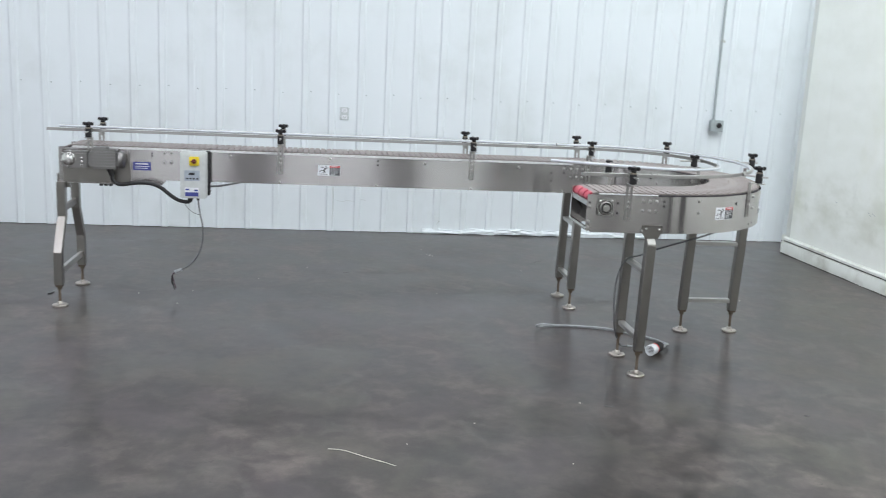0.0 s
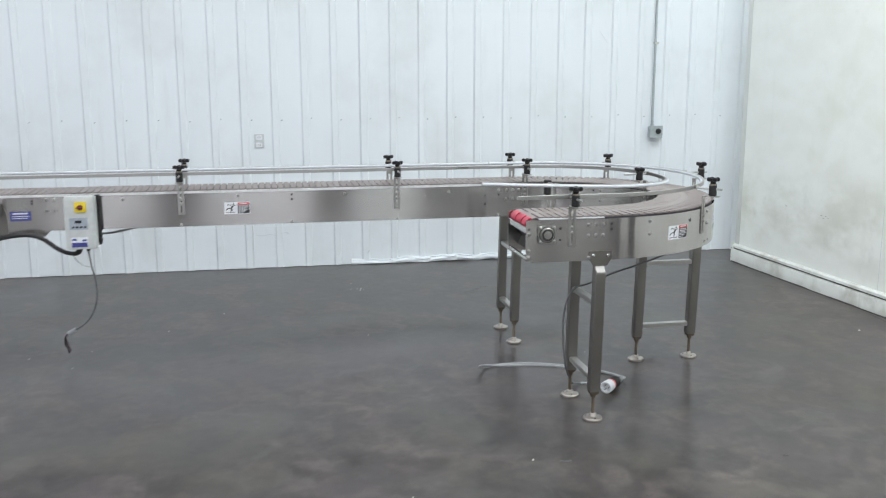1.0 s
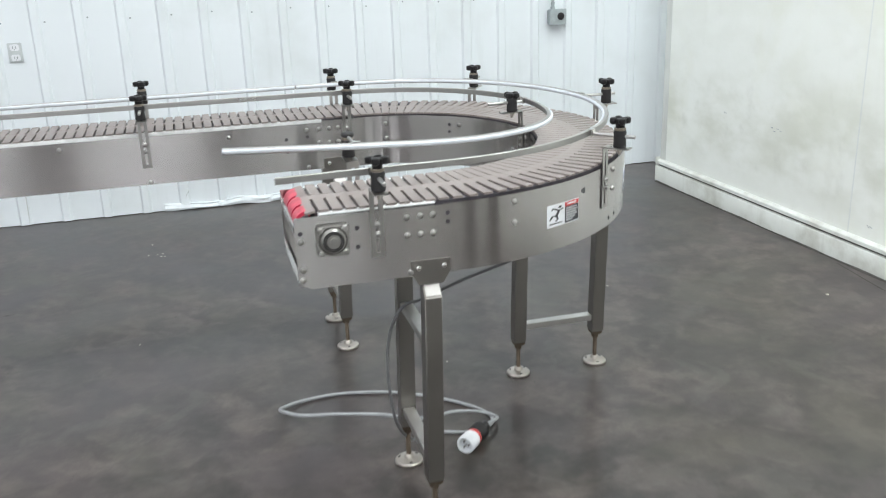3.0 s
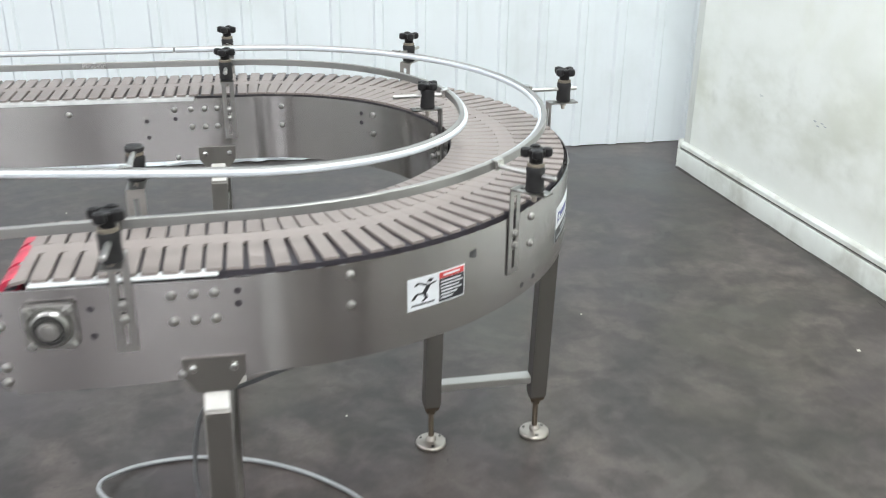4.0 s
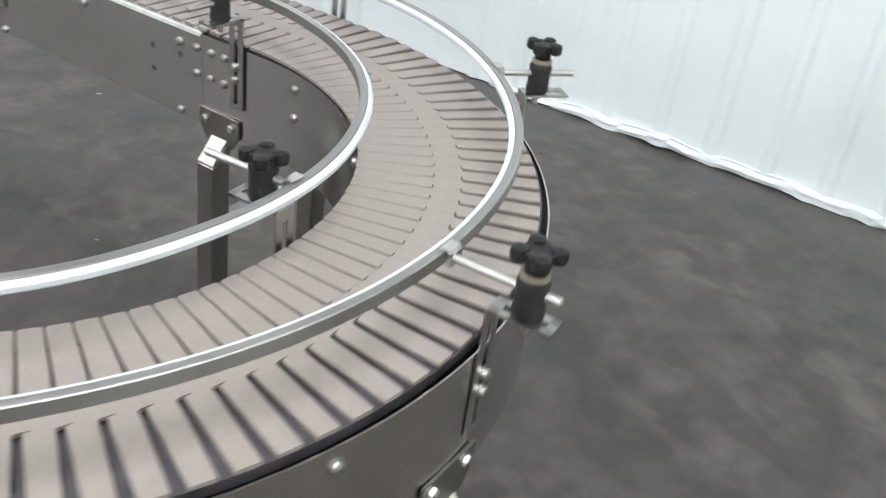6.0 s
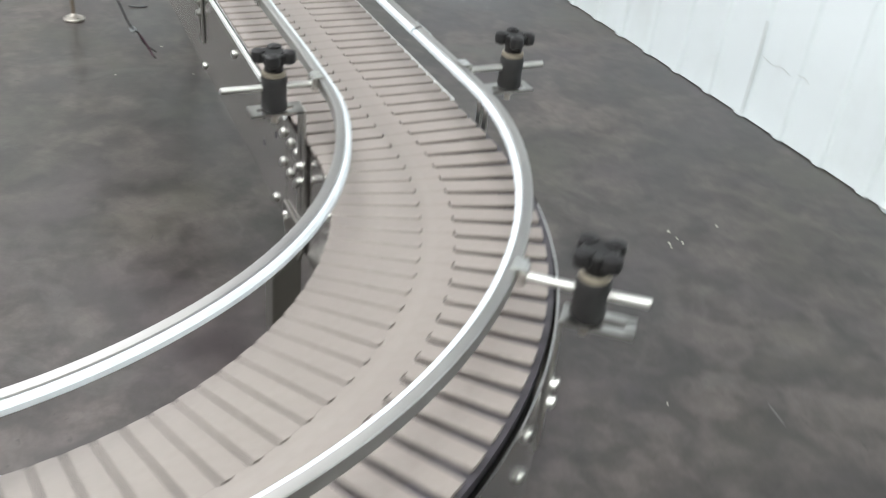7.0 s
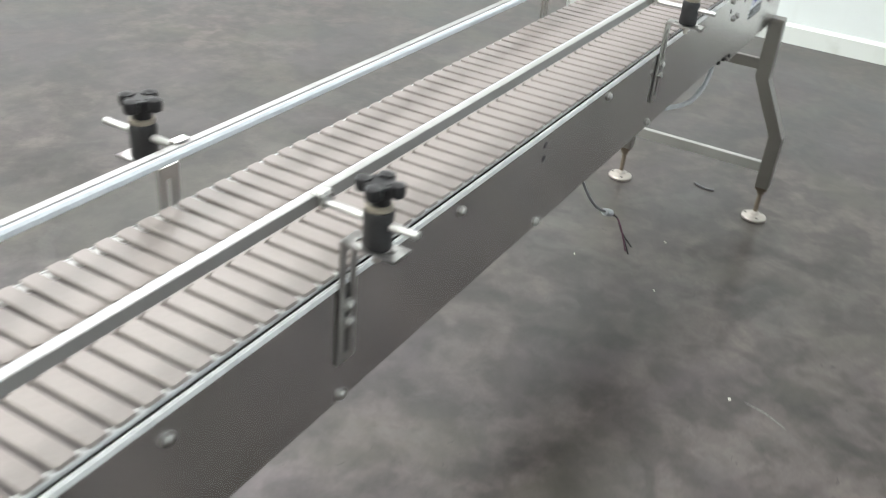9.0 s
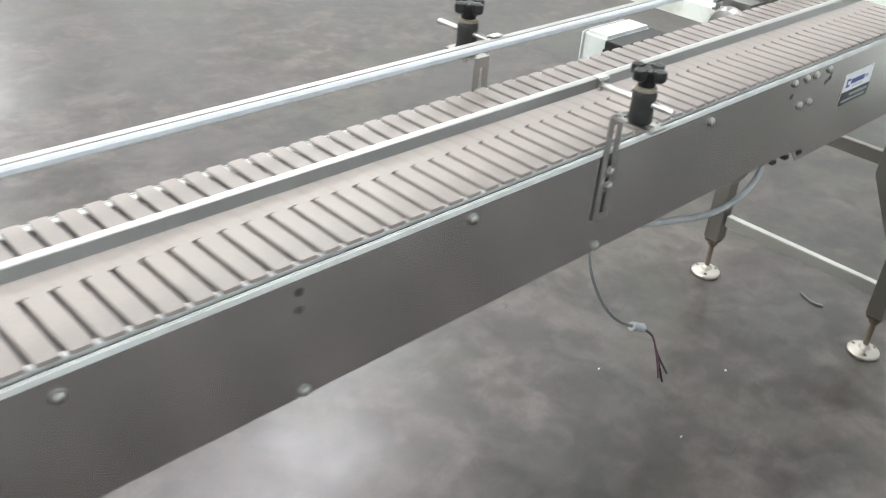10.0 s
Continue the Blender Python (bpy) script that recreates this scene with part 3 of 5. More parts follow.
# ---- fixtures on the back wall ----
def build_wall_fixtures():
    o = thing("wall_outlet", "small white double outlet plate on the ribbed wall", "outlet", (-1.637, ROOM_N - 0.001, 1.127))
    bm = bmesh.new()
    box(bm, -0.042, 0.042, -0.01, 0, -0.06, 0.06, 0.004)
    part("cover_plate", bm, M_PLATE, o, "pale grey cover plate")
    for z in (-0.032, 0.032):
        bm = bmesh.new()
        box(bm, -0.026, 0.026, -0.016, -0.01, z - 0.02, z + 0.02, 0.005)
        f = part("socket_face", bm, M_LABEL, o)
        bm = bmesh.new()
        for x in (-0.009, 0.009):
            box(bm, x - 0.0025, x + 0.0025, -0.0172, -0.0155, z - 0.007, z + 0.009)
        cyl(bm, (0, -0.0155, z - 0.012), (0, -0.0172, z - 0.012), 0.003, n=8)
        part("slots", bm, M_GREYBOX, f)

    o = thing("switch_box", "grey metal switch box with a black knob on the wall", "switch box", (2.006, ROOM_N - 0.012, 1.162))
    bm = bmesh.new()
    box(bm, -0.06, 0.06, -0.06, 0, -0.053, 0.053, 0.006)
    part("housing", bm, M_GREYBOX, o)
    bm = bmesh.new()
    box(bm, -0.063, 0.063, -0.067, -0.06, -0.056, 0.056, 0.003)
    lid = part("lid", bm, M_GREYBOX, o)
    bm = bmesh.new()
    lathe(bm, [(0.026, 0), (0.026, 0.008), (0.019, 0.01), (0.018, 0.024), (0.015, 0.028)], 18, Matrix.Translation((0.018, -0.067, 0.006)) @ pose(0, 0, 0, 90))
    part("knob", bm, M_BLACK, lid, "black rotary knob")

    o = thing("conduit", "thin grey steel conduit running up the wall", "conduit", (1.983, ROOM_N - 0.03, 1.214))
    bm = bmesh.new()
    cyl(bm, (0, 0, 0), (0, 0, ROOM_H - 1.214), 0.011, n=12)
    part("pipe", bm, M_GREYBOX, o)
    for z in (0.0, 0.03):
        bm = bmesh.new()
        cyl(bm, (0, 0, z), (0, 0, z + 0.02), 0.018 - z * 0.12, n=6)
        part("coupling", bm, M_GREYBOX, o)
    for z in (0.76, 1.9):
        bm = bmesh.new()
        box(bm, -0.016, 0.03, -0.012, 0.018, z - 0.01, z + 0.01, 0.003)
        part("clip", bm, M_BRIGHT, o)


build_wall_fixtures()


# ---- conveyor ----
conveyor = thing("conveyor", "U-shaped stainless steel conveyor with tan plastic chain and guide rails", "conveyor", (0, 0, 0))


def build_panels(o):
    t = 0.003
    # long straight: deeper at the motor end, sloped step
    side = [(X_MOTOR + 0.012, 0.792), (X_MOTOR, 0.804), (X_MOTOR, Z_PANEL1 - 0.005), (X_MOTOR + 0.005, Z_PANEL1), (-0.105, Z_PANEL1), (-0.105, Z_PANEL0 + 0.003), (-2.838, Z_PANEL0 + 0.003), (-2.872, 0.792)]
    for off in (-0.153, 0.153):
        y = Y_LONG + off
        bm = bmesh.new()
        a, b = (y, y + t) if off > 0 else (y - t, y)
        prism(bm, side, "y", a, b)
        box(bm, -2.83, -0.11, y - math.copysign(0.022, off), y, Z_PANEL0 + 0.003, Z_PANEL0 + 0.006)
        panel = part("side_panel", bm, M_PANEL, o, "brushed stainless straight side panel")
        # white plastic cap strip clipped over the panel's top edge
        bm = bmesh.new()
        a, b = sorted((y - math.copysign(0.0014, off), y + math.copysign(0.0046, off)))
        box(bm, X_MOTOR + 0.085, -0.107, a, b, Z_PANEL1 - 0.0065, Z_PANEL1 + 0.0065, 0.0022)
        part("cap_strip", bm, M_CAPSTRIP, panel, "white plastic cap strip along the panel's top")
    # bend
    for off, s0, s1 in ((0.163, s_at(-0.105), s_at(0.02, tail=True)), (-0.147, s_at(-0.105), s_at(0.02, tail=True))):
        bm = bmesh.new()
        d = t if off > 0 else -t

        def ease(s, a=s0, b=s_at(deg=10 if off > 0 else 72), k=(-0.013 if off > 0 else -0.0055)):
            u = max(0.0, min(1.0, (s - a) / (b - a)))
            return k * (1 - u * u * (3 - 2 * u)), 0

        st = [s0 - 0.002] + [s0 + 0.022 * i for i in range(1, 7)] + span(s0 + 0.155, s1, 0.022)
        sweep(bm, st, [(off, Z_PANEL0), (off + d, Z_PANEL0), (off + d, Z_PANEL1 + 0.002), (off, Z_PANEL1 + 0.002)], ease)
        part("curved_panel", bm, M_PANEL, o, "polished stainless curved side panel")
    # tail
    tail = [(X_TAIL, Z_PANEL1 + 0.004), (0.06, Z_PANEL1), (0.06, Z_PANEL0), (X_TAIL + 0.03, Z_PANEL0), (X_TAIL, Z_PANEL0 + 0.03)]
    for off in (-0.153, 0.168):
        y = Y_TAIL - off
        bm = bmesh.new()
        a, b = (y - t, y) if off > 0 else (y, y + t)
        prism(bm, tail, "y", a, b)
        part("tail_panel", bm, M_PANEL, o, "stainless tail-end side panel")


def build_inside(o):
    # wear strips under the chain edges, carry bed, return bed
    for lo, hi in ((0.1335, 0.1455), (-0.1478, -0.1335)):
        bm = bmesh.new()
        box(bm, X_MOTOR + 0.085, -0.107, Y_LONG + lo, Y_LONG + hi, 1.0265, 1.0345, 0.0012)
        part("wear_strip", bm, M_CAPSTRIP, o, "white plastic wear strip under the chain's edge")
    s0, s1 = s_at(0.0, tail=True), s_at(-0.33, tail=True)
    for lo, hi in ((0.135, 0.161), (-0.1535, -0.135)):
        bm = bmesh.new()
        sweep(bm, [s0, s1], [(lo, 1.0285), (hi, 1.0285), (hi + math.copysign(0.001, hi), 1.031), (hi, 1.0335), (lo, 1.0335)])
        part("wear_strip", bm, M_WHITE, o, "white plastic wear strip")
    for lo, hi in ((0.10, 0.1515), (-0.146, -0.11)):
        bm = bmesh.new()
        sweep(bm, span(s_at(-0.10), s_at(-0.01, tail=True), 0.03), [(lo, 1.018), (hi, 1.018), (hi, 1.033), (lo, 1.033)])
        part("curve_strip", bm, M_STRIP, o, "black plastic curve wear strip")
    bm = bmesh.new()
    sweep(bm, span(0.06, s_at(X_TAIL + 0.07, tail=True), 0.05), [(-0.144, 0.985), (0.15, 0.985), (0.15, 0.995), (-0.144, 0.995)])
    part("carry_bed", bm, M_DARK, o, "dark bed beneath the chain")
    bm = bmesh.new()
    sweep(bm, span(0.12, s_at(X_TAIL + 0.1, tail=True), 0.05), [(-0.144, 0.86), (0.15, 0.86), (0.15, 0.866), (-0.144, 0.866)])
    part("return_bed", bm, M_DARK, o, "dark return bed")


def build_tail(o):
    y0, y1 = Y_TAIL - 0.166, Y_TAIL + 0.153
    bm = bmesh.new()
    cyl(bm, (X_TAIL + 0.012, y0, 0.838), (X_TAIL + 0.012, y1, 0.838), 0.011, n=12)
    part("tie_bar", bm, M_BRIGHT, o)
    bm = bmesh.new()
    prism(bm, [(X_TAIL + 0.004, 0.99), (X_TAIL + 0.03, 1.006), (X_TAIL + 0.03, 1.003), (X_TAIL + 0.007, 0.965), (X_TAIL + 0.004, 0.965)], "y", y0 + 0.002, y1 - 0.002)
    part("end_plate", bm, M_PANEL, o)
    bm = bmesh.new()
    prism(bm, [(X_TAIL + 0.10, 0.965), (X_TAIL + 0.103, 0.965), (X_TAIL + 0.055, 0.86), (X_TAIL + 0.05, 0.86)], "y", y0 + 0.002, y1 - 0.002)
    part("return_guide", bm, M_DARK, o)
    # red nose pieces over the idler
    n = 3
    w = (y1 - y0 - 0.02) / n
    for i in range(n):
        a = y0 + 0.01 + i * w
        bm = bmesh.new()
        arc = [(X_TAIL + 0.042 - 0.036 * math.cos(t), 1.0 + 0.036 * math.sin(t)) for t in [math.pi / 2 * k / 6 for k in range(7)]]
        prism(bm, arc + [(X_TAIL + 0.05, 1.036), (X_TAIL + 0.05, 1.0)], "y", a + 0.004 + (0.024 if i == 0 else 0.003), a + w - 0.009)
        part("nose_piece", bm, M_RED, o, "red plastic nose piece")
    bm = bmesh.new()
    cyl(bm, (X_TAIL + 0.102, y0 + 0.005, 0.96), (X_TAIL + 0.102, y1 - 0.005, 0.96), 0.0125, n=14)
    part("idler_shaft", bm, M_BRIGHT, o)
    bm = bmesh.new()
    cyl(bm, (X_TAIL + 0.102, y0 + 0.04, 0.96), (X_TAIL + 0.102, y1 - 0.04, 0.96), 0.062, n=28)
    part("idler_roller", bm, M_DARK, o)
    # square flange bearing
    for yy, sg in ((y0 - 0.0055, -1), (y1 + 0.003, 1)):
        bm = bmesh.new()
        m = Matrix.Translation((X_TAIL + 0.102, yy, 0.96)) @ pose(0, 0, 0, 90 if sg < 0 else -90)
        box(bm, -0.046, 0.046, -0.046, 0.046, 0, 0.012, 0.005, m)
        lathe(bm, [(0.036, 0.011), (0.034, 0.02), (0.03, 0.024), (0.024, 0.024), (0.022, 0.018), (0.02, 0.018), (0.019, 0.028), (0.013, 0.028), (0.0125, 0.034), (0.002, 0.035)], 24, m)
        bearing = part("flange_bearing", bm, M_STRAP, o, "bright steel four-bolt flange bearing")
        # two dark rings: shadow in and around the boss, put in as colour
        bm = bmesh.new()
        lathe(bm, [(0.0215, 0.0182), (0.0245, 0.0245), (0.0295, 0.0246), (0.0295, 0.0236), (0.0235, 0.0236)], 24, m)
        part("shade_ring", bm, M_DARK, bearing, "dark ring painting the shade in the bearing recess")
        bm = bmesh.new()
        lathe(bm, [(0.0365, 0.0118), (0.041, 0.0124), (0.0405, 0.0132), (0.0362, 0.0135)], 24, m)
        part("shadow_groove", bm, M_SEAM, bearing, "dark ring painting the shadow round the bearing boss")
        for bx in (-0.034, 0.034):
            for bz in (-0.034, 0.034):
                bm = bmesh.new()
                lathe(bm, [(0.009, 0.0), (0.009, 0.008), (0.006, 0.011), (0.002, 0.011)], 6, m @ Matrix.Translation((bx, bz, 0.012)))
                part("bearing_bolt", bm, M_STRAP, bearing)


def link_mesh():
    """One chain link: a centre strip, two slotted wings with softened edges and the finger that reaches under the next link; x travel, y outward."""
    bm = bmesh.new()
    p, c, w, t = 0.0381, 0.024, 0.1475, 0.006
    e = 0.0012

    def wing(y0, y1, h0, h1):
        """Half widths h0 at the strip and h1 at the tip, whose corners are rounded off."""
        dy = math.copysign(0.005, y1)
        rows = []
        for y, h in ((y0, h0), (y1 - dy, h1 + (h0 - h1) * 0.04), (y1 - dy * 0.25, h1 - 0.0007), (y1, h1 - 0.0026)):
            rows.append([bm.verts.new((x, y, z)) for x, z in ((-h, -t), (-h, -e), (-h + e, 0), (h - e, 0), (h, -e), (h, -t))])
        for r0, r1 in zip(rows, rows[1:]):
            for i in range(6):
                bm.faces.new((r0[i], r0[(i + 1) % 6], r1[(i + 1) % 6], r1[i]))
        bm.faces.new(rows[-1])
        bm.faces.new(rows[0][::-1])

    h = p / 2 - 0.0036
    wing(c, w, h, h - 0.0004)
    wing(-c, -w, p / 2 - 0.0028, p / 2 - 0.0048)
    f = p / 2 - 0.0002
    n1, n2 = 0.0075, 0.0026
    g = p / 2 + 0.0022
    out = [(-f, -c), (h - n1, -c), (h - n1, -c + n2), (h, -c + n2), (g, -c + n2), (g, c - n2), (h - n1, c - n2), (h - n1, c), (-f, c)]
    lo = [bm.verts.new((x, y, -t)) for x, y in out]
    hi = [bm.verts.new((x, y, -0.0014 if x == g else -0.0002)) for x, y in out]
    for i in range(len(out)):
        bm.faces.new((lo[i], lo[(i + 1) % len(out)], hi[(i + 1) % len(out)], hi[i]))
    bm.faces.new((hi[0], hi[1], hi[2], hi[3], hi[6], hi[7], hi[8]))
    bm.faces.new((hi[3], hi[4], hi[5], hi[6]))
    bm.faces.new(lo[::-1])
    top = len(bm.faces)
    # fingers and hinge blocks take the dark colour that paints the slots' shade
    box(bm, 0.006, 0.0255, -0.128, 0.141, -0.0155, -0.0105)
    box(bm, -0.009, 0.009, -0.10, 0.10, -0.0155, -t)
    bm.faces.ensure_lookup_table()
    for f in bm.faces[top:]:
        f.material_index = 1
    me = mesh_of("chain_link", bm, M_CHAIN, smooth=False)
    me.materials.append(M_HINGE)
    return me


def build_chain(o):
    me = link_mesh()
    pitch = 0.0381
    total = L_LONG + ARC + L_TAIL
    s = 0.0912
    while s < total - 0.075:
        # the chain drifts outwards as it rounds the bend
        u = (s - L_LONG) / ARC
        k = min(1.0, max(0.0, u / 0.65))
        drift = (-0.007 + 0.0125 * k * k * (3 - 2 * k)) * min(1.0, max(0.0, 1 + u * 2.5)) * min(1.0, max(0.0, (1.4 - u) * 2.5))
        p, n, t = centre(s, drift)
        jitter = math.sin(s * 177.0) * 0.0004
        part("chain_link", me, None, o, m=Matrix(((t.x, n.x, 0, p.x), (t.y, n.y, 0, p.y), (0, 0, 1, Z_CHAIN + jitter), (0, 0, 0, 1))))
        s += pitch
    # the last link tips down towards the nose
    p, n, t = centre(s)
    part("chain_link", me, None, o, m=Matrix(((t.x, n.x, 0, p.x), (t.y, n.y, 0, p.y), (0, 0, 1, Z_CHAIN - 0.0035), (0, 0, 0, 1))) @ Matrix.Rotation(radians(11), 4, "Y"))
    # the chain turns down over the drive sprocket
    for k in range(1, 4):
        a = k * 0.47
        p = Vector((-3.425 - 0.081 * math.sin(a), Y_LONG, Z_CHAIN - 0.081 * (1 - math.cos(a))))
        part("chain_link", me, None, o, m=Matrix.Translation(p) @ Matrix.Rotation(-a, 4, "Y"))


def lerp_table(table, s):
    """Values at the station s, smoothly through the table's rows."""
    for i, ((s0, *b), (s1, *c)) in enumerate(zip(table, table[1:])):
        if s <= s1:
            t = max(0.0, min(1.0, (s - s0) / (s1 - s0)))
            p0, p3 = table[max(i - 1, 0)], table[min(i + 2, len(table) - 1)]
            out = []
            for v0, vb, vc, v3 in zip(p0[1:], b, c, p3[1:]):
                mb = (vc - v0) / max(1e-6, s1 - p0[0]) * (s1 - s0)
                mc = (v3 - vb) / max(1e-6, p3[0] - s0) * (s1 - s0)
                out.append((2 * t ** 3 - 3 * t * t + 1) * vb + (t ** 3 - 2 * t * t + t) * mb + (3 * t * t - 2 * t ** 3) * vc + (t ** 3 - t * t) * mc)
            return out
    return table[-1][1:]


# where each rail runs: station, distance from the centre line, lift
OUTER = [(-0.1, 0.104, 0), (s_at(-0.3), 0.104, 0), (s_at(deg=85), 0.104, 0), (s_at(deg=60), 0.099, 0), (s_at(deg=30), 0.095, 0), (s_at(deg=0), 0.092, 0), (s_at(deg=-25), 0.097, 0), (s_at(deg=-45), 0.107, 0), (s_at(deg=-65), 0.117, 0), (s_at(deg=-90), 0.129, 0), (s_at(-0.18, tail=True), 0.145, 0.002), (s_at(-0.44, tail=True), 0.168, 0.004)]
INNER = [(-0.1, 0.122, 0), (s_at(-0.3), 0.122, 0), (s_at(0.0), 0.126, 0), (s_at(deg=70), 0.142, 0), (s_at(deg=30), 0.143, 0), (s_at(deg=5), 0.130, 0), (s_at(deg=-12), 0.118, 0), (s_at(deg=-30), 0.094, 0.002), (s_at(deg=-45), 0.076, 0.006), (s_at(deg=-60), 0.063, 0.011), (s_at(deg=-90), 0.057, 0.020), (s_at(-0.25, tail=True), 0.064, 0.031), (s_at(-0.56, tail=True), 0.073, 0.044)]


def build_rails(o):
    for in_side in (False, True):
        sg = -1 if in_side else 1
        table = INNER if in_side else OUTER
        s0, s1 = (-0.075, s_at(-0.56, tail=True)) if in_side else (-0.055, s_at(-0.44, tail=True))
        cut = s_at(-0.40) if in_side else s_at(-0.175)
        z = Z_ROD + 0.002
        metal = [(0.004, z - 0.0098), (0.0078, z - 0.0095), (0.009, z - 0.0084), (0.009, z + 0.0084), (0.0078, z + 0.0095), (0.004, z + 0.0098), (-0.003, z + 0.009), (-0.0045, z + 0.006), (-0.0045, z - 0.006), (-0.003, z - 0.009)]
        face = [(-0.0045, z - 0.0072), (-0.0045, z + 0.0072), (-0.009, z + 0.0066), (-0.0125, z + 0.003), (-0.0125, z - 0.003), (-0.009, z - 0.0066)]

        def lift(s):
            off, dz = lerp_table(table, s)
            return sg * off, dz

        for a, b in ((s0, cut - 0.0035), (cut + 0.0035, s1)):
            k = max(2, round((b - a) / 0.03))
            seg = [a, b] if b < cut else [a + (b - a) * i / k for i in range(k + 1)]
            bm = bmesh.new()
            sweep(bm, seg, [(sg * u, v) for u, v in metal], lift)
            rail = part("guide_rail", bm, M_RAIL, o, "steel guide rail with a white plastic face")
            bm = bmesh.new()
            sweep(bm, seg, [(sg * u, v) for u, v in face], lift)
            part("rail_face", bm, M_FACE, rail, "white plastic rail face")
        bm = bmesh.new()
        q = [(0.0098, z - 0.0075), (0.0125, z - 0.0075), (0.0125, z + 0.0075), (0.0098, z + 0.0075)]
        sweep(bm, [cut - 0.035, cut + 0.035], [(sg * u, v) for u, v in q], lift)
        part("rail_joiner", bm, M_BRIGHT, o)


# the rail brackets: x along the panel, y outward from it, z up; origin on the panel face at floor level
def bracket_meshes():
    out = {}
    bm = bmesh.new()
    z1, z0, hw, t = 1.0965, 0.895, 0.019, 0.004
    # upright strap with a long slot, and a slotted foot for the clamp
    for a, b in ((-hw, -0.0055), (0.0055, hw)):
        box(bm, a, b, 0.0005, t, z0 + 0.012, z1 - 0.02)
        box(bm, a, b, t, 0.085, z1 - t, z1)
    box(bm, -hw, hw, 0.0005, t, z0, z0 + 0.012)
    box(bm, -hw, hw, 0.0005, t, z1 - 0.02, z1 - t)
    box(bm, -hw, hw, 0.0005, t, z1 - t, z1)
    box(bm, -hw, hw, t, t + 0.012, z1 - t, z1)
    box(bm, -hw, hw, 0.073, 0.085, z1 - t, z1)
    out["strap"] = mesh_of("rail_bracket", bm, M_STRAP)
    bm = bmesh.new()
    yb = 0.046
    m = Matrix.Translation((0, yb, 0))
    lathe(bm, [(0.0185, z1 + 0.001), (0.0205, z1 + 0.006), (0.0195, z1 + 0.02), (0.0195, 1.136), (0.0205, 1.146), (0.0185, 1.1515)], 22, m)
    out["clamp"] = mesh_of("clamp", bm, M_BLACK)
    bm = bmesh.new()
    lathe(bm, [(0.016, 1.1515), (0.0185, 1.153), (0.0185, 1.1585), (0.016, 1.16)], 20, m)
    out["collar"] = mesh_of("collar", bm, M_TANRING)
    bm = bmesh.new()
    lathe(bm, [(0.014, 1.16), (0.0145, 1.176), (0.021, 1.186), (0.021, 1.1945), (0.0195, 1.1965), (0.006, 1.1955)], 22, m)
    for k in range(4):
        a = k * math.pi / 2 + 0.6
        c, s = math.cos(a), math.sin(a)
        lathe(bm, [(0.005, 1.1785), (0.0105, 1.182), (0.0118, 1.19), (0.0105, 1.1975), (0.005, 1.2)], 14, m @ Matrix.Translation((0.0222 * c, 0.0222 * s, 0)))
        box(bm, 0.008, 0.022, -0.0105, 0.0105, 1.181, 1.1985, 0.004, m @ Matrix.Rotation(a, 4, "Z"))
    out["knob"] = mesh_of("knob", bm, M_KNOB)
    bm = bmesh.new()
    lathe(bm, [(0.0165, 1.16), (0.0205, 1.163), (0.0205, 1.17), (0.017, 1.174), (0.006, 1.175)], 20, m)
    out["cap"] = mesh_of("cap", bm, M_BLACK)
    # rod and clip have their origin where the rod meets the back of the rail
    bm = bmesh.new()
    cyl(bm, (0, -0.002, Z_ROD), (0, 0.148, Z_ROD), 0.0056, n=14)
    cyl(bm, (0, 0.148, Z_ROD), (0, 0.1495, Z_ROD), 0.0056, 0.0038, n=14)
    out["rod"] = mesh_of("rod", bm, M_ROD)
    bm = bmesh.new()
    box(bm, -0.013, 0.013, 0.0005, 0.011, Z_ROD - 0.008, Z_ROD + 0.0135, 0.002)
    box(bm, -0.013, 0.013, -0.008, 0.008, Z_ROD + 0.0128, Z_ROD + 0.0148, 0.0008)
    out["rail_clip"] = mesh_of("rail_clip", bm, M_BRIGHT)
    bm = bmesh.new()
    cyl(bm, (0, yb, z1 - 0.022), (0, yb, z1 - 0.004), 0.0055, n=10)
    lathe(bm, [(0.009, z1 - 0.012), (0.009, z1 - 0.0045)], 6, m)
    out["stud"] = mesh_of("stud", bm, M_DULL)
    bm = bmesh.new()
    for z in (0.99, 0.962):
        lathe(bm, [(0.0105, 0.0035), (0.0105, 0.006), (0.0075, 0.0065), (0.0075, 0.0125), (0.005, 0.014), (0.001, 0.014)], 10, Matrix.Translation((0, 0, z)) @ pose(0, 0, 0, -90))
    out["bolts"] = mesh_of("strap_bolts", bm, M_STRAP)
    return out


BR = bracket_meshes()


def rail_bracket(o, s, in_side=False, panel=0.157, shift=0.0, drop=0.0, star=True):
    m = frame_at(s, -panel if in_side else panel, 0, -1 if in_side else 1)
    b = part("rail_bracket", BR["strap"], None, o, "slotted steel rail bracket with black star knob", m)
    off, dz = lerp_table(INNER if in_side else OUTER, s)
    move = Matrix.Translation((0, shift, 0))
    for n in ("clamp", "collar", "stud"):
        part(n, BR[n], None, b, m=move)
    back = off + 0.0095 - panel
    for n in ("rod", "rail_clip"):
        part(n, BR[n], None, b, m=Matrix.Translation((0, back, dz)))
    spin = move @ Matrix.Translation((0, 0.046, 0)) @ Matrix.Rotation(s * 5.1, 4, "Z") @ Matrix.Translation((0, -0.046, -0.007 - drop))
    if star:
        part("knob", BR["knob"], None, b, "black star knob", spin)
    else:
        part("cap", BR["cap"], None, b, "low black cap in place of a star knob", move)
    part("strap_bolts", BR["bolts"], None, b)


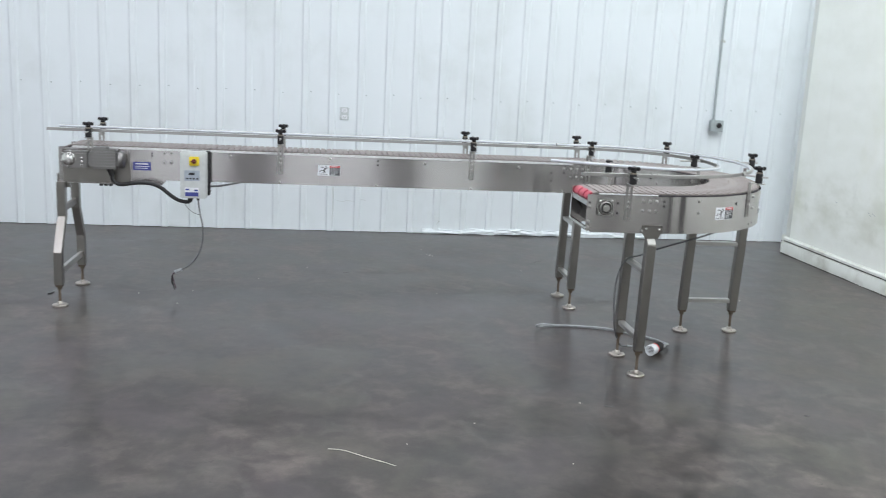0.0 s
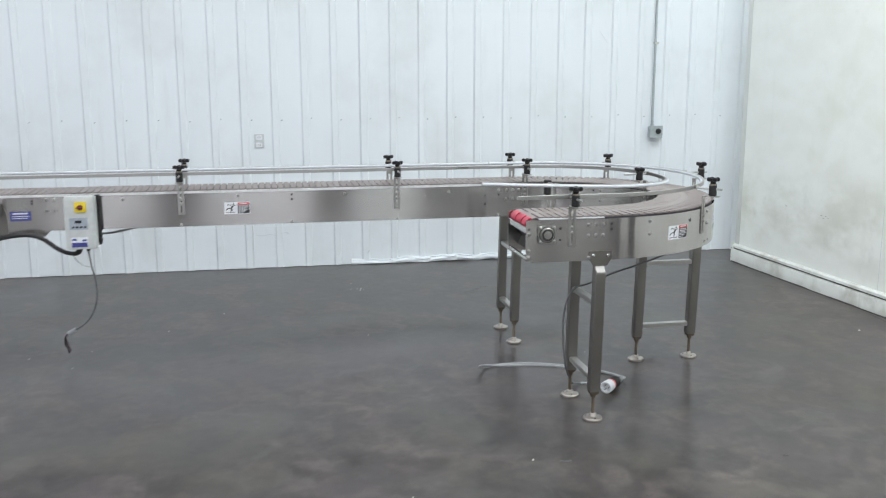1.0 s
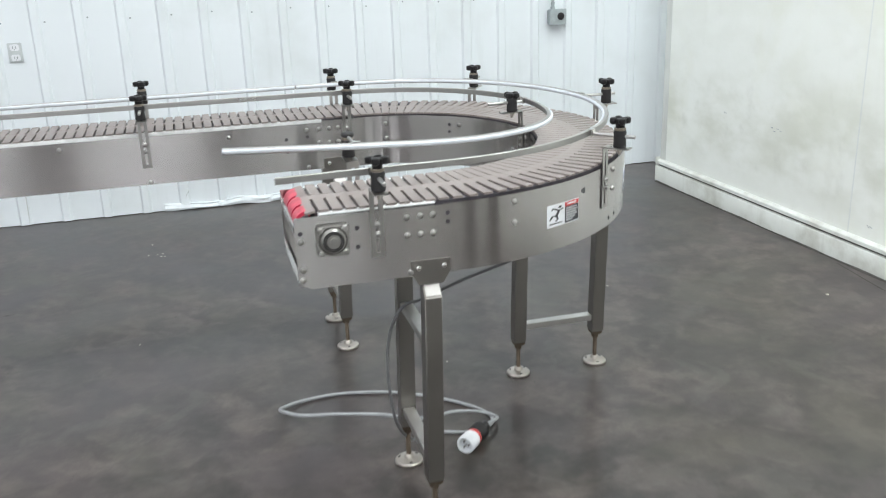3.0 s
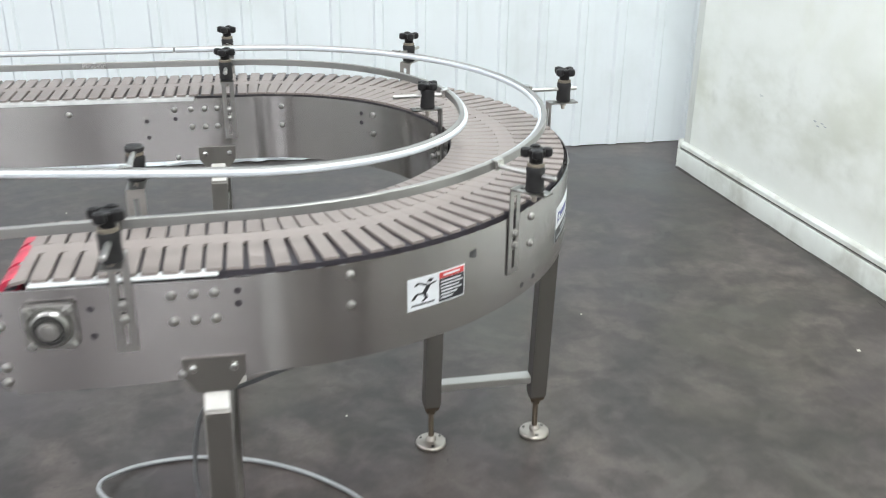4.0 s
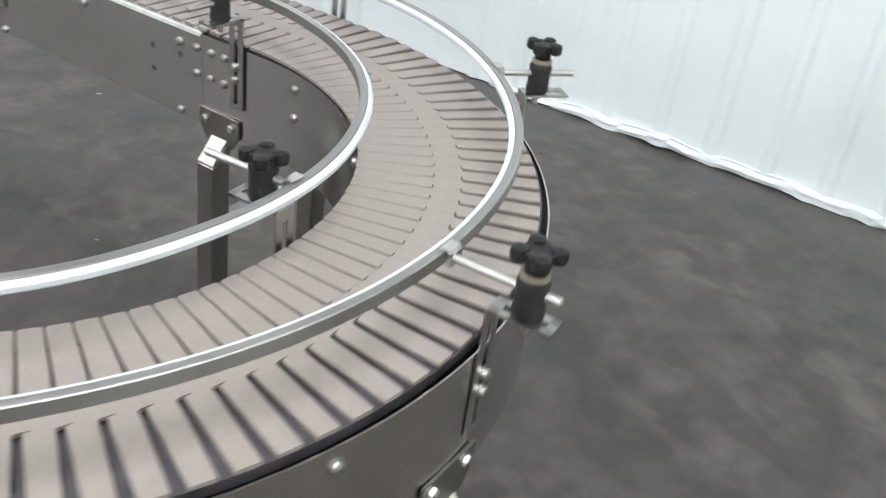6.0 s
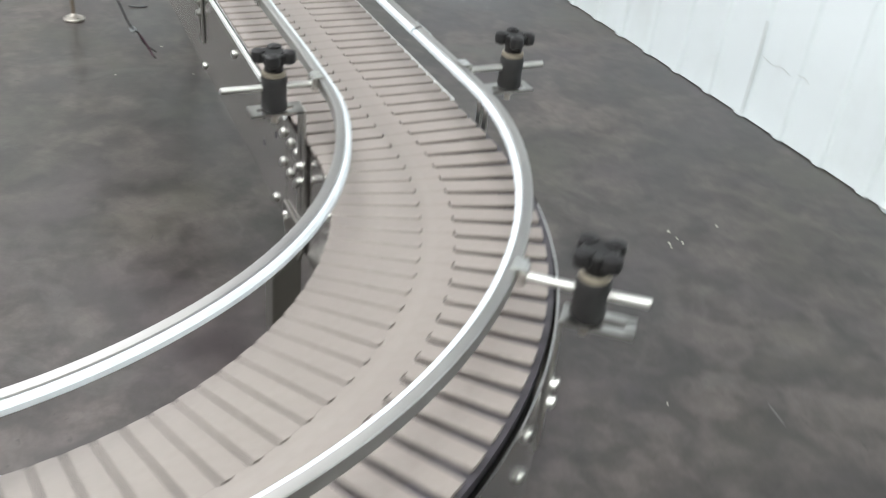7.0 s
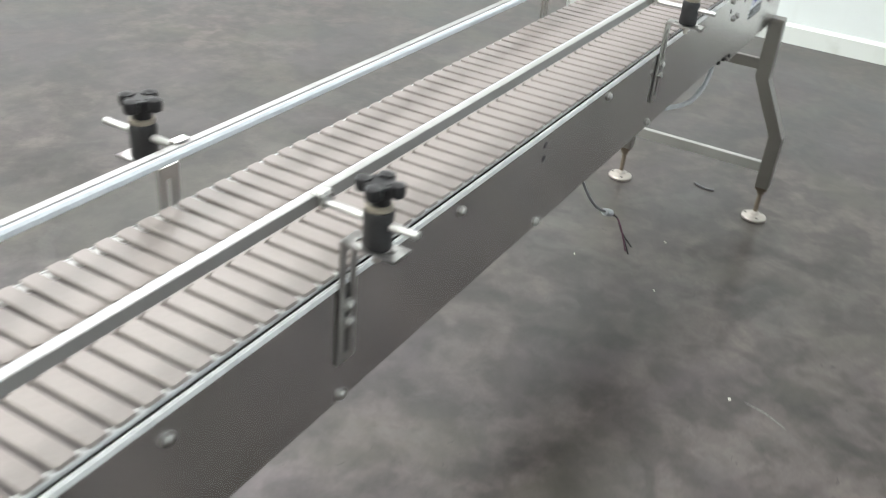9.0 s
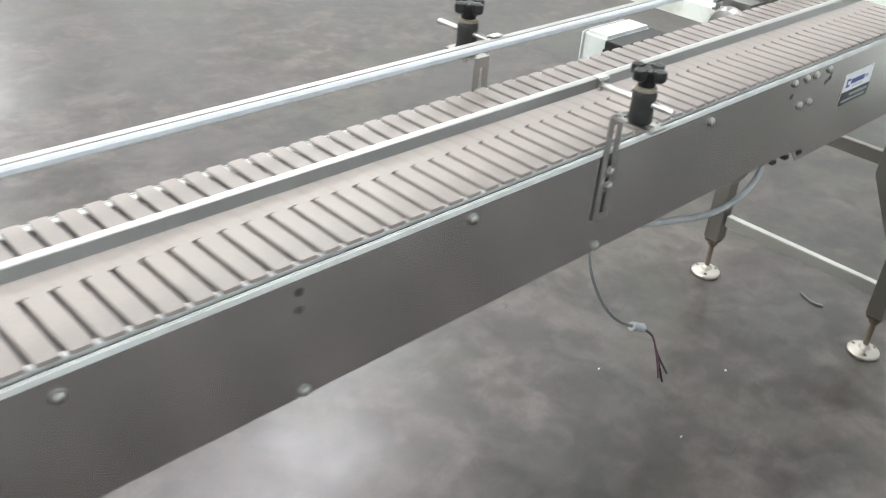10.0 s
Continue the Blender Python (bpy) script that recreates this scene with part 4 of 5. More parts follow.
def build_brackets(o):
    for x in (-3.315, -2.103, -0.819, -0.001):
        rail_bracket(o, s_at(x))
        rail_bracket(o, s_at(x), True)
    for deg, panel, shift in ((51.0, 0.162, -0.0175), (3.8, 0.1665, 0.0), (-48.8, 0.1665, 0.004)):
        rail_bracket(o, s_at(deg=deg), panel=panel, shift=shift)
    rail_bracket(o, s_at(deg=4.5), True, panel=0.1505, shift=-0.007, drop=0.022)
    rail_bracket(o, s_at(-0.171, tail=True), panel=0.172)
    rail_bracket(o, s_at(-0.172, tail=True), True, panel=0.157, shift=0.02, star=False)


# panel bolts and hole plugs
def bolt_meshes():
    bm = bmesh.new()
    m = pose(0, 0, 0, -90)
    lathe(bm, [(0.0095, 0.0), (0.0095, 0.0012), (0.0085, 0.0014), (0.0078, 0.005), (0.005, 0.0068), (0.001, 0.0073)], 12, m)
    a = mesh_of("panel_bolt", bm, M_STRAP)
    bm = bmesh.new()
    lathe(bm, [(0.0065, 0.0), (0.0065, 0.0006), (0.001, 0.0007)], 12, m)
    return a, mesh_of("panel_hole", bm, M_STRIP)


BOLT, HOLE = bolt_meshes()


def build_bolts(o):
    def place(me, s, z, off):
        part(me.name.split(".")[0], me, None, o, m=frame_at(s, off, z, 1 if off > 0 else -1))
    inn, out, ti, to, co, ci = -0.156, 0.156, -0.156, 0.171, 0.166, -0.150
    # long straight, both sides
    for off in (inn, out):
        for x, z in ((-2.43, 0.999), (-1.775, 1.003), (-1.138, 0.996), (-0.49, 0.99), (-2.108, 0.836), (-1.464, 0.834), (-0.815, 0.834), (-2.852, 1.007), (-2.808, 1.008), (-2.852, 0.944), (-2.808, 0.945), (-0.174, 0.836), (-0.172, 0.994), (-0.121, 0.994), (-0.122, 0.937)):
            place(BOLT, s_at(x), z, off)
        for x, z in ((-1.457, 1.001), (-1.457, 0.973), (-2.929, 1.0), (-2.929, 0.985), (-0.259, 0.96), (-0.258, 0.907), (-0.171, 0.965)):
            place(HOLE, s_at(x), z, off)
    for x in (-2.755, -2.915):
        place(BOLT, s_at(x), 1.008, out)
        place(HOLE, s_at(x), 0.978, out)
    # bend, near the long straight
    for off in (-0.155, 0.1575):
        for x, z in ((-0.078, 0.994), (-0.04, 0.994), (-0.08, 0.936), (-0.042, 0.936)):
            place(BOLT, s_at(x), z, off)
    for deg in (78.0, 44.0, 12.0, -44.0, -78.0):
        for z in (0.994, 0.933):
            place(BOLT, s_at(deg=deg), z, ci)
    for z in (0.993, 0.963):
        place(HOLE, s_at(deg=48.8), z, ci)
    for deg, off in ((-77.0, co), (-43.6, co), (43.6, 0.163), (77.0, 0.158)):
        for z in (1.004, 0.94):
            place(BOLT, s_at(deg=deg), z, off)
    place(BOLT, s_at(deg=-13.0), 1.0, co)
    for deg, z in ((-41.8, 0.848), (-45.5, 0.846)):
        place(HOLE, s_at(deg=deg), z, co)
    # tail
    for off in (ti, to):
        for x in (-0.086, -0.047, -0.01):
            for z in (1.0, 0.947):
                place(BOLT, s_at(x, tail=True), z, off)
        for x, z in ((0.033, 1.001), (0.033, 0.975), (-0.228, 0.985), (-0.228, 0.93), (-0.385, 0.985)):
            place(HOLE, s_at(x, tail=True), z, off)
        for x, z in ((-0.385, 0.962), (-0.385, 0.88), (-0.388, 0.85), (-0.08, 0.836)):
            place(BOLT, s_at(x, tail=True), z, off)


# legs
def foot(o, x, y, z_tube):
    f = bmesh.new()
    lathe(f, [(0.046, 0.0), (0.049, 0.003), (0.049, 0.010), (0.045, 0.0145), (0.028, 0.018), (0.018, 0.021), (0.016, 0.03), (0.012, 0.034)], 26, Matrix.Translation((x, y, 0)))
    fo = part("levelling_foot", f, M_DULL, o, "round worn steel levelling foot")
    for k in range(3):
        a = 0.5 + k * 2.094
        b = bmesh.new()
        cyl(b, (x + 0.035 * math.cos(a), y + 0.035 * math.sin(a), 0.0162), (x + 0.035 * math.cos(a), y + 0.035 * math.sin(a), 0.0172), 0.0055, n=10)
        part("foot_hole", b, M_DARK, fo)
    b = bmesh.new()
    z = 0.033
    prof = []
    while z < z_tube + 0.01:
        prof += [(0.0095, z), (0.0082, z + 0.0035)]
        z += 0.007
    lathe(b, prof, 10, Matrix.Translation((x, y, 0)))
    lathe(b, [(0.016, z_tube - 0.03), (0.016, z_tube - 0.014)], 6, Matrix.Translation((x, y, 0)))
    part("threaded_rod", b, M_RUST, fo, "brown threaded rod with lock nut")
    b = bmesh.new()
    box(b, x - 0.022, x + 0.022, y - 0.022, y + 0.022, z_tube - 0.014, z_tube + 0.004, 0.003)
    part("end_plug", b, M_RUST, fo)


def leg_pair(o, mid, across, half, plates, lean, z_lo=0.15, bars=(0.60, 0.215), top=0.80):
    """Two square tubes under the panels, cut off at a slant below a bolted plate, with two cross bars; lean: how far the top stands out along x."""
    a = Vector(across).normalized()
    yaw = math.atan2(a.y, a.x)
    for sg in (-1, 1):
        c = Vector(mid) + a * (half * sg)
        m = Matrix.Translation((c.x, c.y, 0)) @ Matrix.Rotation(yaw if sg > 0 else yaw + math.pi, 4, "Z")
        px = plates[sg > 0]
        h = 0.026
        bm = bmesh.new()
        # x points away from the conveyor; the top is cut down towards the outside
        vs = [(-h, -h, z_lo), (h, -h, z_lo), (h, h, z_lo), (-h, h, z_lo), (-h, -h, top + 0.02), (h, -h, top - 0.04), (h, h, top - 0.04), (-h, h, top + 0.02)]
        up = Matrix.Translation((lean, 0, 0)) @ m
        vv = [bm.verts.new((m if v[2] == z_lo else up) @ Vector(v)) for v in vs]
        for f in ((3, 2, 1, 0), (4, 5, 6, 7), (0, 1, 5, 4), (1, 2, 6, 5), (2, 3, 7, 6), (3, 0, 4, 7)):
            bm.faces.new([vv[i] for i in f])
        bmesh.ops.bevel(bm, geom=bm.edges[:], offset=0.003, segments=2, affect="EDGES")
        leg = part("leg", bm, M_STEEL, o, "square stainless leg tube with slanted top")
        bm = bmesh.new()
        prism(bm, [(-h + 0.004, top + 0.0165), (h - 0.003, top - 0.0355), (h - 0.002, top - 0.034), (-h + 0.005, top + 0.018)], "y", -h + 0.004, h - 0.004)
        bm.transform(up)
        part("leg_cap", bm, M_CAP, leg, "pale plastic cap on the slanted top")
        bm = bmesh.new()
        prism(bm, [(-0.058, 0.868), (0.058, 0.868), (0.058, 0.83), (0.036, 0.795), (-0.036, 0.795), (-0.058, 0.83)], "x", px, px + 0.005)
        bm.transform(up)
        plate = part("mounting_plate", bm, M_STEEL, leg)
        for yy in (-0.038, 0.038):
            bm = bmesh.new()
            lathe(bm, [(0.0095, 0), (0.0085, 0.006), (0.004, 0.008)], 8, up @ Matrix.Translation((px + 0.005, yy, 0.848)) @ pose(0, 0, 0, 0, 90, 0))
            part("plate_bolt", bm, M_BRIGHT, plate)
        foot(o, c.x, c.y, z_lo)
    m = Matrix.Translation(mid) @ Matrix.Rotation(yaw, 4, "Z")
    for z in bars:
        bm = bmesh.new()
        box(bm, -half + 0.027, half - 0.027, -0.02, 0.02, z - 0.0125, z + 0.0125, 0.002, Matrix.Translation((lean * (z - z_lo) / (top - z_lo), 0, 0)) @ m)
        part("cross_bar", bm, M_BAR, o)


def bent_legs(o):
    """The motor-end legs: upright, kinked outwards, upright again."""
    x = -3.5
    for sg in (-1, 1):
        yt, yb = Y_LONG + sg * 0.171, Y_LONG - 0.01 + sg * 0.288
        pts = [(yt, 0.80), (yt, 0.575), (yb, 0.36), (yb, 0.145)]
        h = 0.026
        bm = bmesh.new()
        rings = []
        for (y, z), k in zip(pts, (1, 1.0, 1.0, 1)):
            rings.append([bm.verts.new((x + a * h, y + b * h, z)) for a, b in ((-1, -1), (1, -1), (1, 1), (-1, 1))])
        for r0, r1 in zip(rings, rings[1:]):
            for i in range(4):
                bm.faces.new((r0[i], r0[(i + 1) % 4], r1[(i + 1) % 4], r1[i]))
        bm.faces.new(rings[0])
        bm.faces.new(rings[-1][::-1])
        bmesh.ops.bevel(bm, geom=bm.edges[:], offset=0.0016, segments=1, affect="EDGES")
        leg = part("leg", mesh_of("leg", bm, M_STEEL, smooth=False), None, o, "kinked stainless leg tube, splayed outwards")
        bm = bmesh.new()
        box(bm, x - 0.03, x + 0.05, yt - sg * 0.021 - 0.002, yt - sg * 0.021 + 0.002, 0.76, 0.85, 0.001)
        part("mounting_plate", bm, M_STEEL, leg)
        foot(o, x, yb, 0.145)
    for z, half in ((0.62, 0.145), (0.225, 0.266)):
        bm = bmesh.new()
        box(bm, x - 0.0125, x + 0.0125, Y_LONG - half, Y_LONG + half, z - 0.02, z + 0.02, 0.002)
        part("cross_bar", bm, M_STEEL if z > 0.5 else M_BAR, o)


def build_legs(o):
    leg_pair(o, (-0.064, Y_LONG - 0.0075, 0), (0, 1, 0), 0.170, (-0.021, -0.006), 0.014)
    leg_pair(o, (-0.034, Y_TAIL + 0.008, 0), (0, 1, 0), 0.178, (0.0015, -0.0295), 0.012)
    leg_pair(o, (CX + R - 0.009, -0.885, 0), (1, 0, 0), 0.172, (-0.0135, -0.0125), 0.016)
    bent_legs(o)


def build_motor(o):
    y = Y_LONG - 0.156
    # gear housing on the panel, output cap, motor body along the conveyor, fan cover
    bm = bmesh.new()
    lathe(bm, [(0.062, 0.0), (0.062, 0.02), (0.055, 0.03), (0.055, 0.085), (0.05, 0.095), (0.02, 0.096)], 24, Matrix.Translation((-3.425, y, 0.955)) @ pose(0, 0, 0, 90))
    box(bm, -3.47, -3.30, y - 0.11, y - 0.02, 0.905, 1.01, 0.014)
    gear = part("gearbox", bm, M_MOTOR, o, "grey cast gearbox on the drive shaft")
    bm = bmesh.new()
    lathe(bm, [(0.042, 0.0), (0.042, 0.012), (0.034, 0.022), (0.033, 0.034), (0.022, 0.038), (0.004, 0.038)], 24, Matrix.Translation((-3.425, y - 0.105, 0.962)) @ pose(0, 0, 0, 90))
    part("shaft_cap", bm, M_BRIGHT, gear, "round bright shaft cap")
    for k in range(3):
        bm = bmesh.new()
        lathe(bm, [(0.009, 0), (0.009, 0.008), (0.003, 0.009)], 6, Matrix.Translation((-3.345, y - 0.11, 0.925 + 0.022 * k)) @ pose(0, 0, 0, 90))
        part("gearbox_bolt", bm, M_BRIGHT, gear)
    for k in range(6):
        a = k * math.pi / 3 + 0.3
        bm = bmesh.new()
        lathe(bm, [(0.007, 0), (0.007, 0.007), (0.003, 0.008)], 6, Matrix.Translation((-3.425 + 0.049 * math.cos(a), y - 0.094, 0.962 + 0.049 * math.sin(a))) @ pose(0, 0, 0, 90))
        part("gearbox_bolt", bm, M_BRIGHT, gear)
    bm = bmesh.new()
    box(bm, -3.30, -3.115, y - 0.125, y - 0.005, 0.902, 1.03, 0.02)
    motor = part("motor", bm, M_MOTOR, o, "squat grey electric motor with a finned body")
    for k in range(6):
        z = 0.92 + k * 0.019
        bm = bmesh.new()
        box(bm, -3.285, -3.13, y - 0.133, y - 0.122, z - 0.003, z + 0.003, 0.001)
        part("cooling_fin", bm, M_MOTOR, motor)
    bm = bmesh.new()
    lathe(bm, [(0.058, 0), (0.057, 0.012), (0.05, 0.024), (0.03, 0.03), (0.004, 0.031)], 24, Matrix.Translation((-3.117, y - 0.065, 0.962)) @ pose(0, 0, 0, 0, 90, 0))
    part("fan_cover", bm, M_MOTOR, motor)
    bm = bmesh.new()
    box(bm, -3.275, -3.19, y - 0.11, y - 0.03, 1.024, 1.04, 0.004)
    part("terminal_cover", bm, M_MOTOR, motor)
    bm = bmesh.new()
    cyl(bm, (-3.19, y - 0.06, 0.915), (-3.17, y - 0.06, 0.86), 0.022, 0.018, n=16)
    part("cable_gland", bm, M_BLACK, motor)
    # rounded torque plate behind the motor
    bm = bmesh.new()
    prism(bm, [(-3.49, 0.80), (-3.49, 1.012), (-3.13, 1.012), (-3.09, 0.99), (-3.07, 0.93), (-3.065, 0.83), (-3.075, 0.80)], "y", y - 0.006, y - 0.0005)
    part("motor_plate", bm, M_STEEL, o)
    for k in range(3):
        bm = bmesh.new()
        box(bm, -3.265 + k * 0.03, -3.245 + k * 0.03, y - 0.01, y + 0.03, 0.778, 0.792, 0.002)
        part("plate_clip", bm, M_BLACK, o)
        bm = bmesh.new()
        box(bm, -2.765 - k * 0.06, -2.750 - k * 0.06, Y_LONG + 0.135, Y_LONG + 0.160, 0.814 - 0.004 * k, 0.826 - 0.004 * k, 0.002)
        part("cable_clip", bm, M_BLACK, o)
    bm = bmesh.new()
    cyl(bm, (-3.425, Y_LONG - 0.15, 0.96), (-3.425, Y_LONG + 0.165, 0.96), 0.0125, n=14)
    part("drive_shaft", bm, M_BRIGHT, o)
    bm = bmesh.new()
    cyl(bm, (-3.425, Y_LONG - 0.12, 0.96), (-3.425, Y_LONG + 0.12, 0.96), 0.062, n=28)
    part("drive_sprocket", bm, M_DARK, o)
    bm = bmesh.new()
    m = Matrix.Translation((-3.425, Y_LONG + 0.156, 0.96)) @ pose(0, 0, 0, -90)
    box(bm, -0.046, 0.046, -0.046, 0.046, 0, 0.012, 0.005, m)
    lathe(bm, [(0.036, 0.011), (0.03, 0.024), (0.02, 0.024), (0.019, 0.028), (0.002, 0.03)], 24, m)
    part("flange_bearing", bm, M_BRIGHT, o, "bright steel four-bolt flange bearing")


def build_control_box(o):
    x0, x1, z0, z1 = -2.736, -2.569, 0.731, 1.036
    yb, yf = Y_LONG - 0.16, -0.492
    bm = bmesh.new()
    box(bm, x0 + 0.004, x1 + 0.012, yb - 0.05, yb, z0 + 0.012, z1 - 0.004, 0.002)
    for k in range(9):
        z = z0 + 0.03 + k * 0.03
        box(bm, x1 + 0.010, x1 + 0.016, yb - 0.05, yb - 0.002, z, z + 0.012)
    part("heat_sink", bm, M_BLACK, o, "black finned heat sink")
    bm = bmesh.new()
    box(bm, x0, x1, yf + 0.012, yb - 0.05, z0, z1, 0.008)
    cb = part("control_box", bm, M_BOX, o, "light grey speed-control enclosure with yellow switch plate")
    bm = bmesh.new()
    box(bm, x0 + 0.003, x1 - 0.003, yf, yf + 0.014, z0 + 0.003, z1 - 0.003, 0.006)
    part("lid", bm, M_BOX, cb)
    bm = bmesh.new()
    box(bm, -2.674, -2.612, yf - 0.014, yf, 0.948, 1.006, 0.003)
    part("switch_plate", bm, M_YELLOW, cb, "yellow isolator plate")
    bm = bmesh.new()
    lathe(bm, [(0.015, 0), (0.015, 0.008), (0.011, 0.012), (0.004, 0.012)], 18, Matrix.Translation((-2.643, yf - 0.014, 0.977)) @ pose(0, 0, 0, 90))
    box(bm, -2.661, -2.625, yf - 0.038, yf - 0.024, 0.972, 0.982, 0.003)
    part("switch_handle", bm, M_SWITCH, cb, "dark red rotary switch handle")
    bm = bmesh.new()
    box(bm, -2.708, -2.61, yf - 0.0035, yf, 0.848, 0.916, 0.002)
    part("keypad", bm, M_PAD, cb, "blue-grey keypad with small display")
    bm = bmesh.new()
    box(bm, -2.678, -2.642, yf - 0.0052, yf - 0.003, 0.886, 0.902)
    for k in range(4):
        box(bm, -2.695 + k * 0.021, -2.682 + k * 0.021, yf - 0.0052, yf - 0.003, 0.858, 0.868)
    part("keypad_display", bm, M_INK, cb)
    bm = bmesh.new()
    box(bm, -2.704, -2.616, yf - 0.002, yf, 0.762, 0.804)
    part("maker_label", bm, M_LABEL, cb)
    bm = bmesh.new()
    box(bm, -2.702, -2.618, yf - 0.0034, yf - 0.0018, 0.748, 0.774)
    for xa, xb, za, zb in ((-2.70, -2.675, 0.786, 0.797), (-2.645, -2.62, 0.782, 0.792)):
        box(bm, xa, xb, yf - 0.0034, yf - 0.0018, za, zb)
    part("label_band", bm, M_BLUE, cb, "blue label band")
    bm = bmesh.new()
    cyl(bm, (-2.675, -0.42, z0), (-2.685, -0.42, z0 - 0.03), 0.019, 0.015, n=14)
    cyl(bm, (-2.63, -0.42, z0), (-2.63, -0.42, z0 - 0.02), 0.012, 0.009, n=12)
    part("cable_glands", bm, M_BLACK, cb)


def build_cables(o):
    bm = bmesh.new()
    tube(bm, smooth_path([(-3.172, -0.42, 0.865), (-3.165, -0.42, 0.825), (-3.12, -0.42, 0.80), (-3.03, -0.42, 0.812), (-2.945, -0.425, 0.815), (-2.87, -0.425, 0.79), (-2.80, -0.425, 0.735), (-2.75, -0.42, 0.706), (-2.70, -0.42, 0.698), (-2.685, -0.42, 0.705)]), 0.0125)
    part("motor_cable", bm, M_BLACK, o, "thick black motor cable")
    bm = bmesh.new()
    tube(bm, smooth_path([(-2.63, -0.42, 0.715), (-2.618, -0.42, 0.62), (-2.605, -0.40, 0.53), (-2.61, -0.375, 0.42), (-2.645, -0.345, 0.32), (-2.70, -0.32, 0.25), (-2.765, -0.305, 0.21)]), 0.005)
    hang = part("hanging_cable", bm, M_MIDCORD, o, "thin grey cable hanging from the control box")
    bm = bmesh.new()
    cyl(bm, (-2.755, -0.307, 0.214), (-2.80, -0.298, 0.192), 0.013, n=12)
    part("cable_joint", bm, M_CORD, hang)
    for k, dx in enumerate((0.0, 0.012, -0.008)):
        bm = bmesh.new()
        tube(bm, smooth_path([(-2.795, -0.299, 0.194), (-2.822, -0.275, 0.168), (-2.826 + dx * 0.7, -0.25 + dx * 0.4, 0.115), (-2.82 + dx * 0.9, -0.212 - dx * 0.7, 0.045 + 0.014 * k)]), 0.0034, 7)
        part("loose_wire", bm, (M_BLACK, M_WIRE, M_DARK)[k], hang)
    bm = bmesh.new()
    tube(bm, smooth_path([(-2.715, -0.42, 0.692), (-2.70, -0.42, 0.66), (-2.665, -0.42, 0.63), (-2.62, -0.42, 0.612)]), 0.0016, 6)
    part("loose_wire", bm, M_DARK, o)
    bm = bmesh.new()
    tube(bm, smooth_path([(-2.78, -0.07, 0.868), (-2.735, -0.06, 0.845), (-2.728, -0.055, 0.806), (-2.705, -0.055, 0.776), (-2.645, -0.055, 0.755), (-2.575, -0.055, 0.751), (-2.50, -0.056, 0.761), (-2.417, -0.058, 0.779), (-2.273, -0.065, 0.814), (-2.12, -0.09, 0.85)]), 0.0068)
    part("loop_cable", bm, M_CORD, o, "grey cable sagging below the frame")
    bm = bmesh.new()
    feed = [(0.66, -1.40, 0.835), (0.56, -1.47, 0.818), (0.36, -1.53, 0.765), (0.15, -1.51, 0.695), (0.02, -1.49, 0.64), (-0.045, -1.475, 0.615), (-0.09, -1.475, 0.54), (-0.108, -1.48, 0.42), (-0.10, -1.48, 0.28), (-0.075, -1.45, 0.17), (-0.01, -1.36, 0.06), (0.04, -1.27, 0.016), (0.085, -1.245, 0.008)]
    tube(bm, smooth_path(feed), 0.0054)
    part("feed_cord", bm, M_MIDCORD, o, "dark cord running from the bend down to the floor")
    bm = bmesh.new()
    pts = [(0.085, -1.245, 0.008), (0.14, -1.262, 0.008), (0.20, -1.285, 0.008), (0.26, -1.292, 0.008), (0.315, -1.262, 0.008), (0.336, -1.215, 0.008), (0.319, -1.15, 0.008), (0.259, -1.068, 0.008), (0.15, -0.968, 0.008), (0.01, -0.885, 0.008), (-0.138, -0.84, 0.008), (-0.25, -0.833, 0.008), (-0.352, -0.853, 0.01), (-0.41, -0.9, 0.022), (-0.432, -0.97, 0.05), (-0.418, -1.07, 0.088), (-0.365, -1.15, 0.108), (-0.24, -1.205, 0.12), (-0.11, -1.275, 0.132), (-0.02, -1.325, 0.13), (0.078, -1.305, 0.1), (0.165, -1.243, 0.075), (0.255, -1.205, 0.045), (0.32, -1.20, 0.022), (0.348, -1.23, 0.018), (0.335, -1.265, 0.028), (0.288, -1.299, 0.034)]
    tube(bm, smooth_path(pts), 0.0064)
    cord = part("power_cord", bm, M_CORD, o, "grey power cord coiled on the floor")
    m = Matrix.Translation((0.285, -1.302, 0.034)) @ Vector((-0.71, -0.70, 0)).to_track_quat("Z", "Y").to_matrix().to_4x4() @ Matrix.Diagonal((0.95, 0.95, 1.08, 1))
    bm = bmesh.new()
    lathe(bm, [(0.012, 0), (0.018, 0.005), (0.024, 0.03), (0.034, 0.04), (0.034, 0.082), (0.031, 0.086)], 22, m)
    plug = part("plug", bm, M_BLACK, cord, "round black plug with white face and red band")
    bm = bmesh.new()
    lathe(bm, [(0.0315, 0.086), (0.0325, 0.088), (0.0325, 0.099), (0.031, 0.101)], 22, m)
    part("plug_band", bm, M_LRED, plug, "red band")
    bm = bmesh.new()
    lathe(bm, [(0.0335, 0.101), (0.035, 0.106), (0.035, 0.152), (0.033, 0.155), (0.027, 0.155), (0.026, 0.13), (0.004, 0.13)], 24, m)
    part("plug_shroud", bm, M_LABEL, plug, "white plug shroud")
    bm = bmesh.new()
    for k in range(3):
        a = k * 2.1
        cyl(bm, m @ Vector((0.013 * math.cos(a), 0.013 * math.sin(a), 0.13)), m @ Vector((0.013 * math.cos(a), 0.013 * math.sin(a), 0.15)), 0.0035, n=8)
    part("plug_pins", bm, M_BRIGHT, plug)


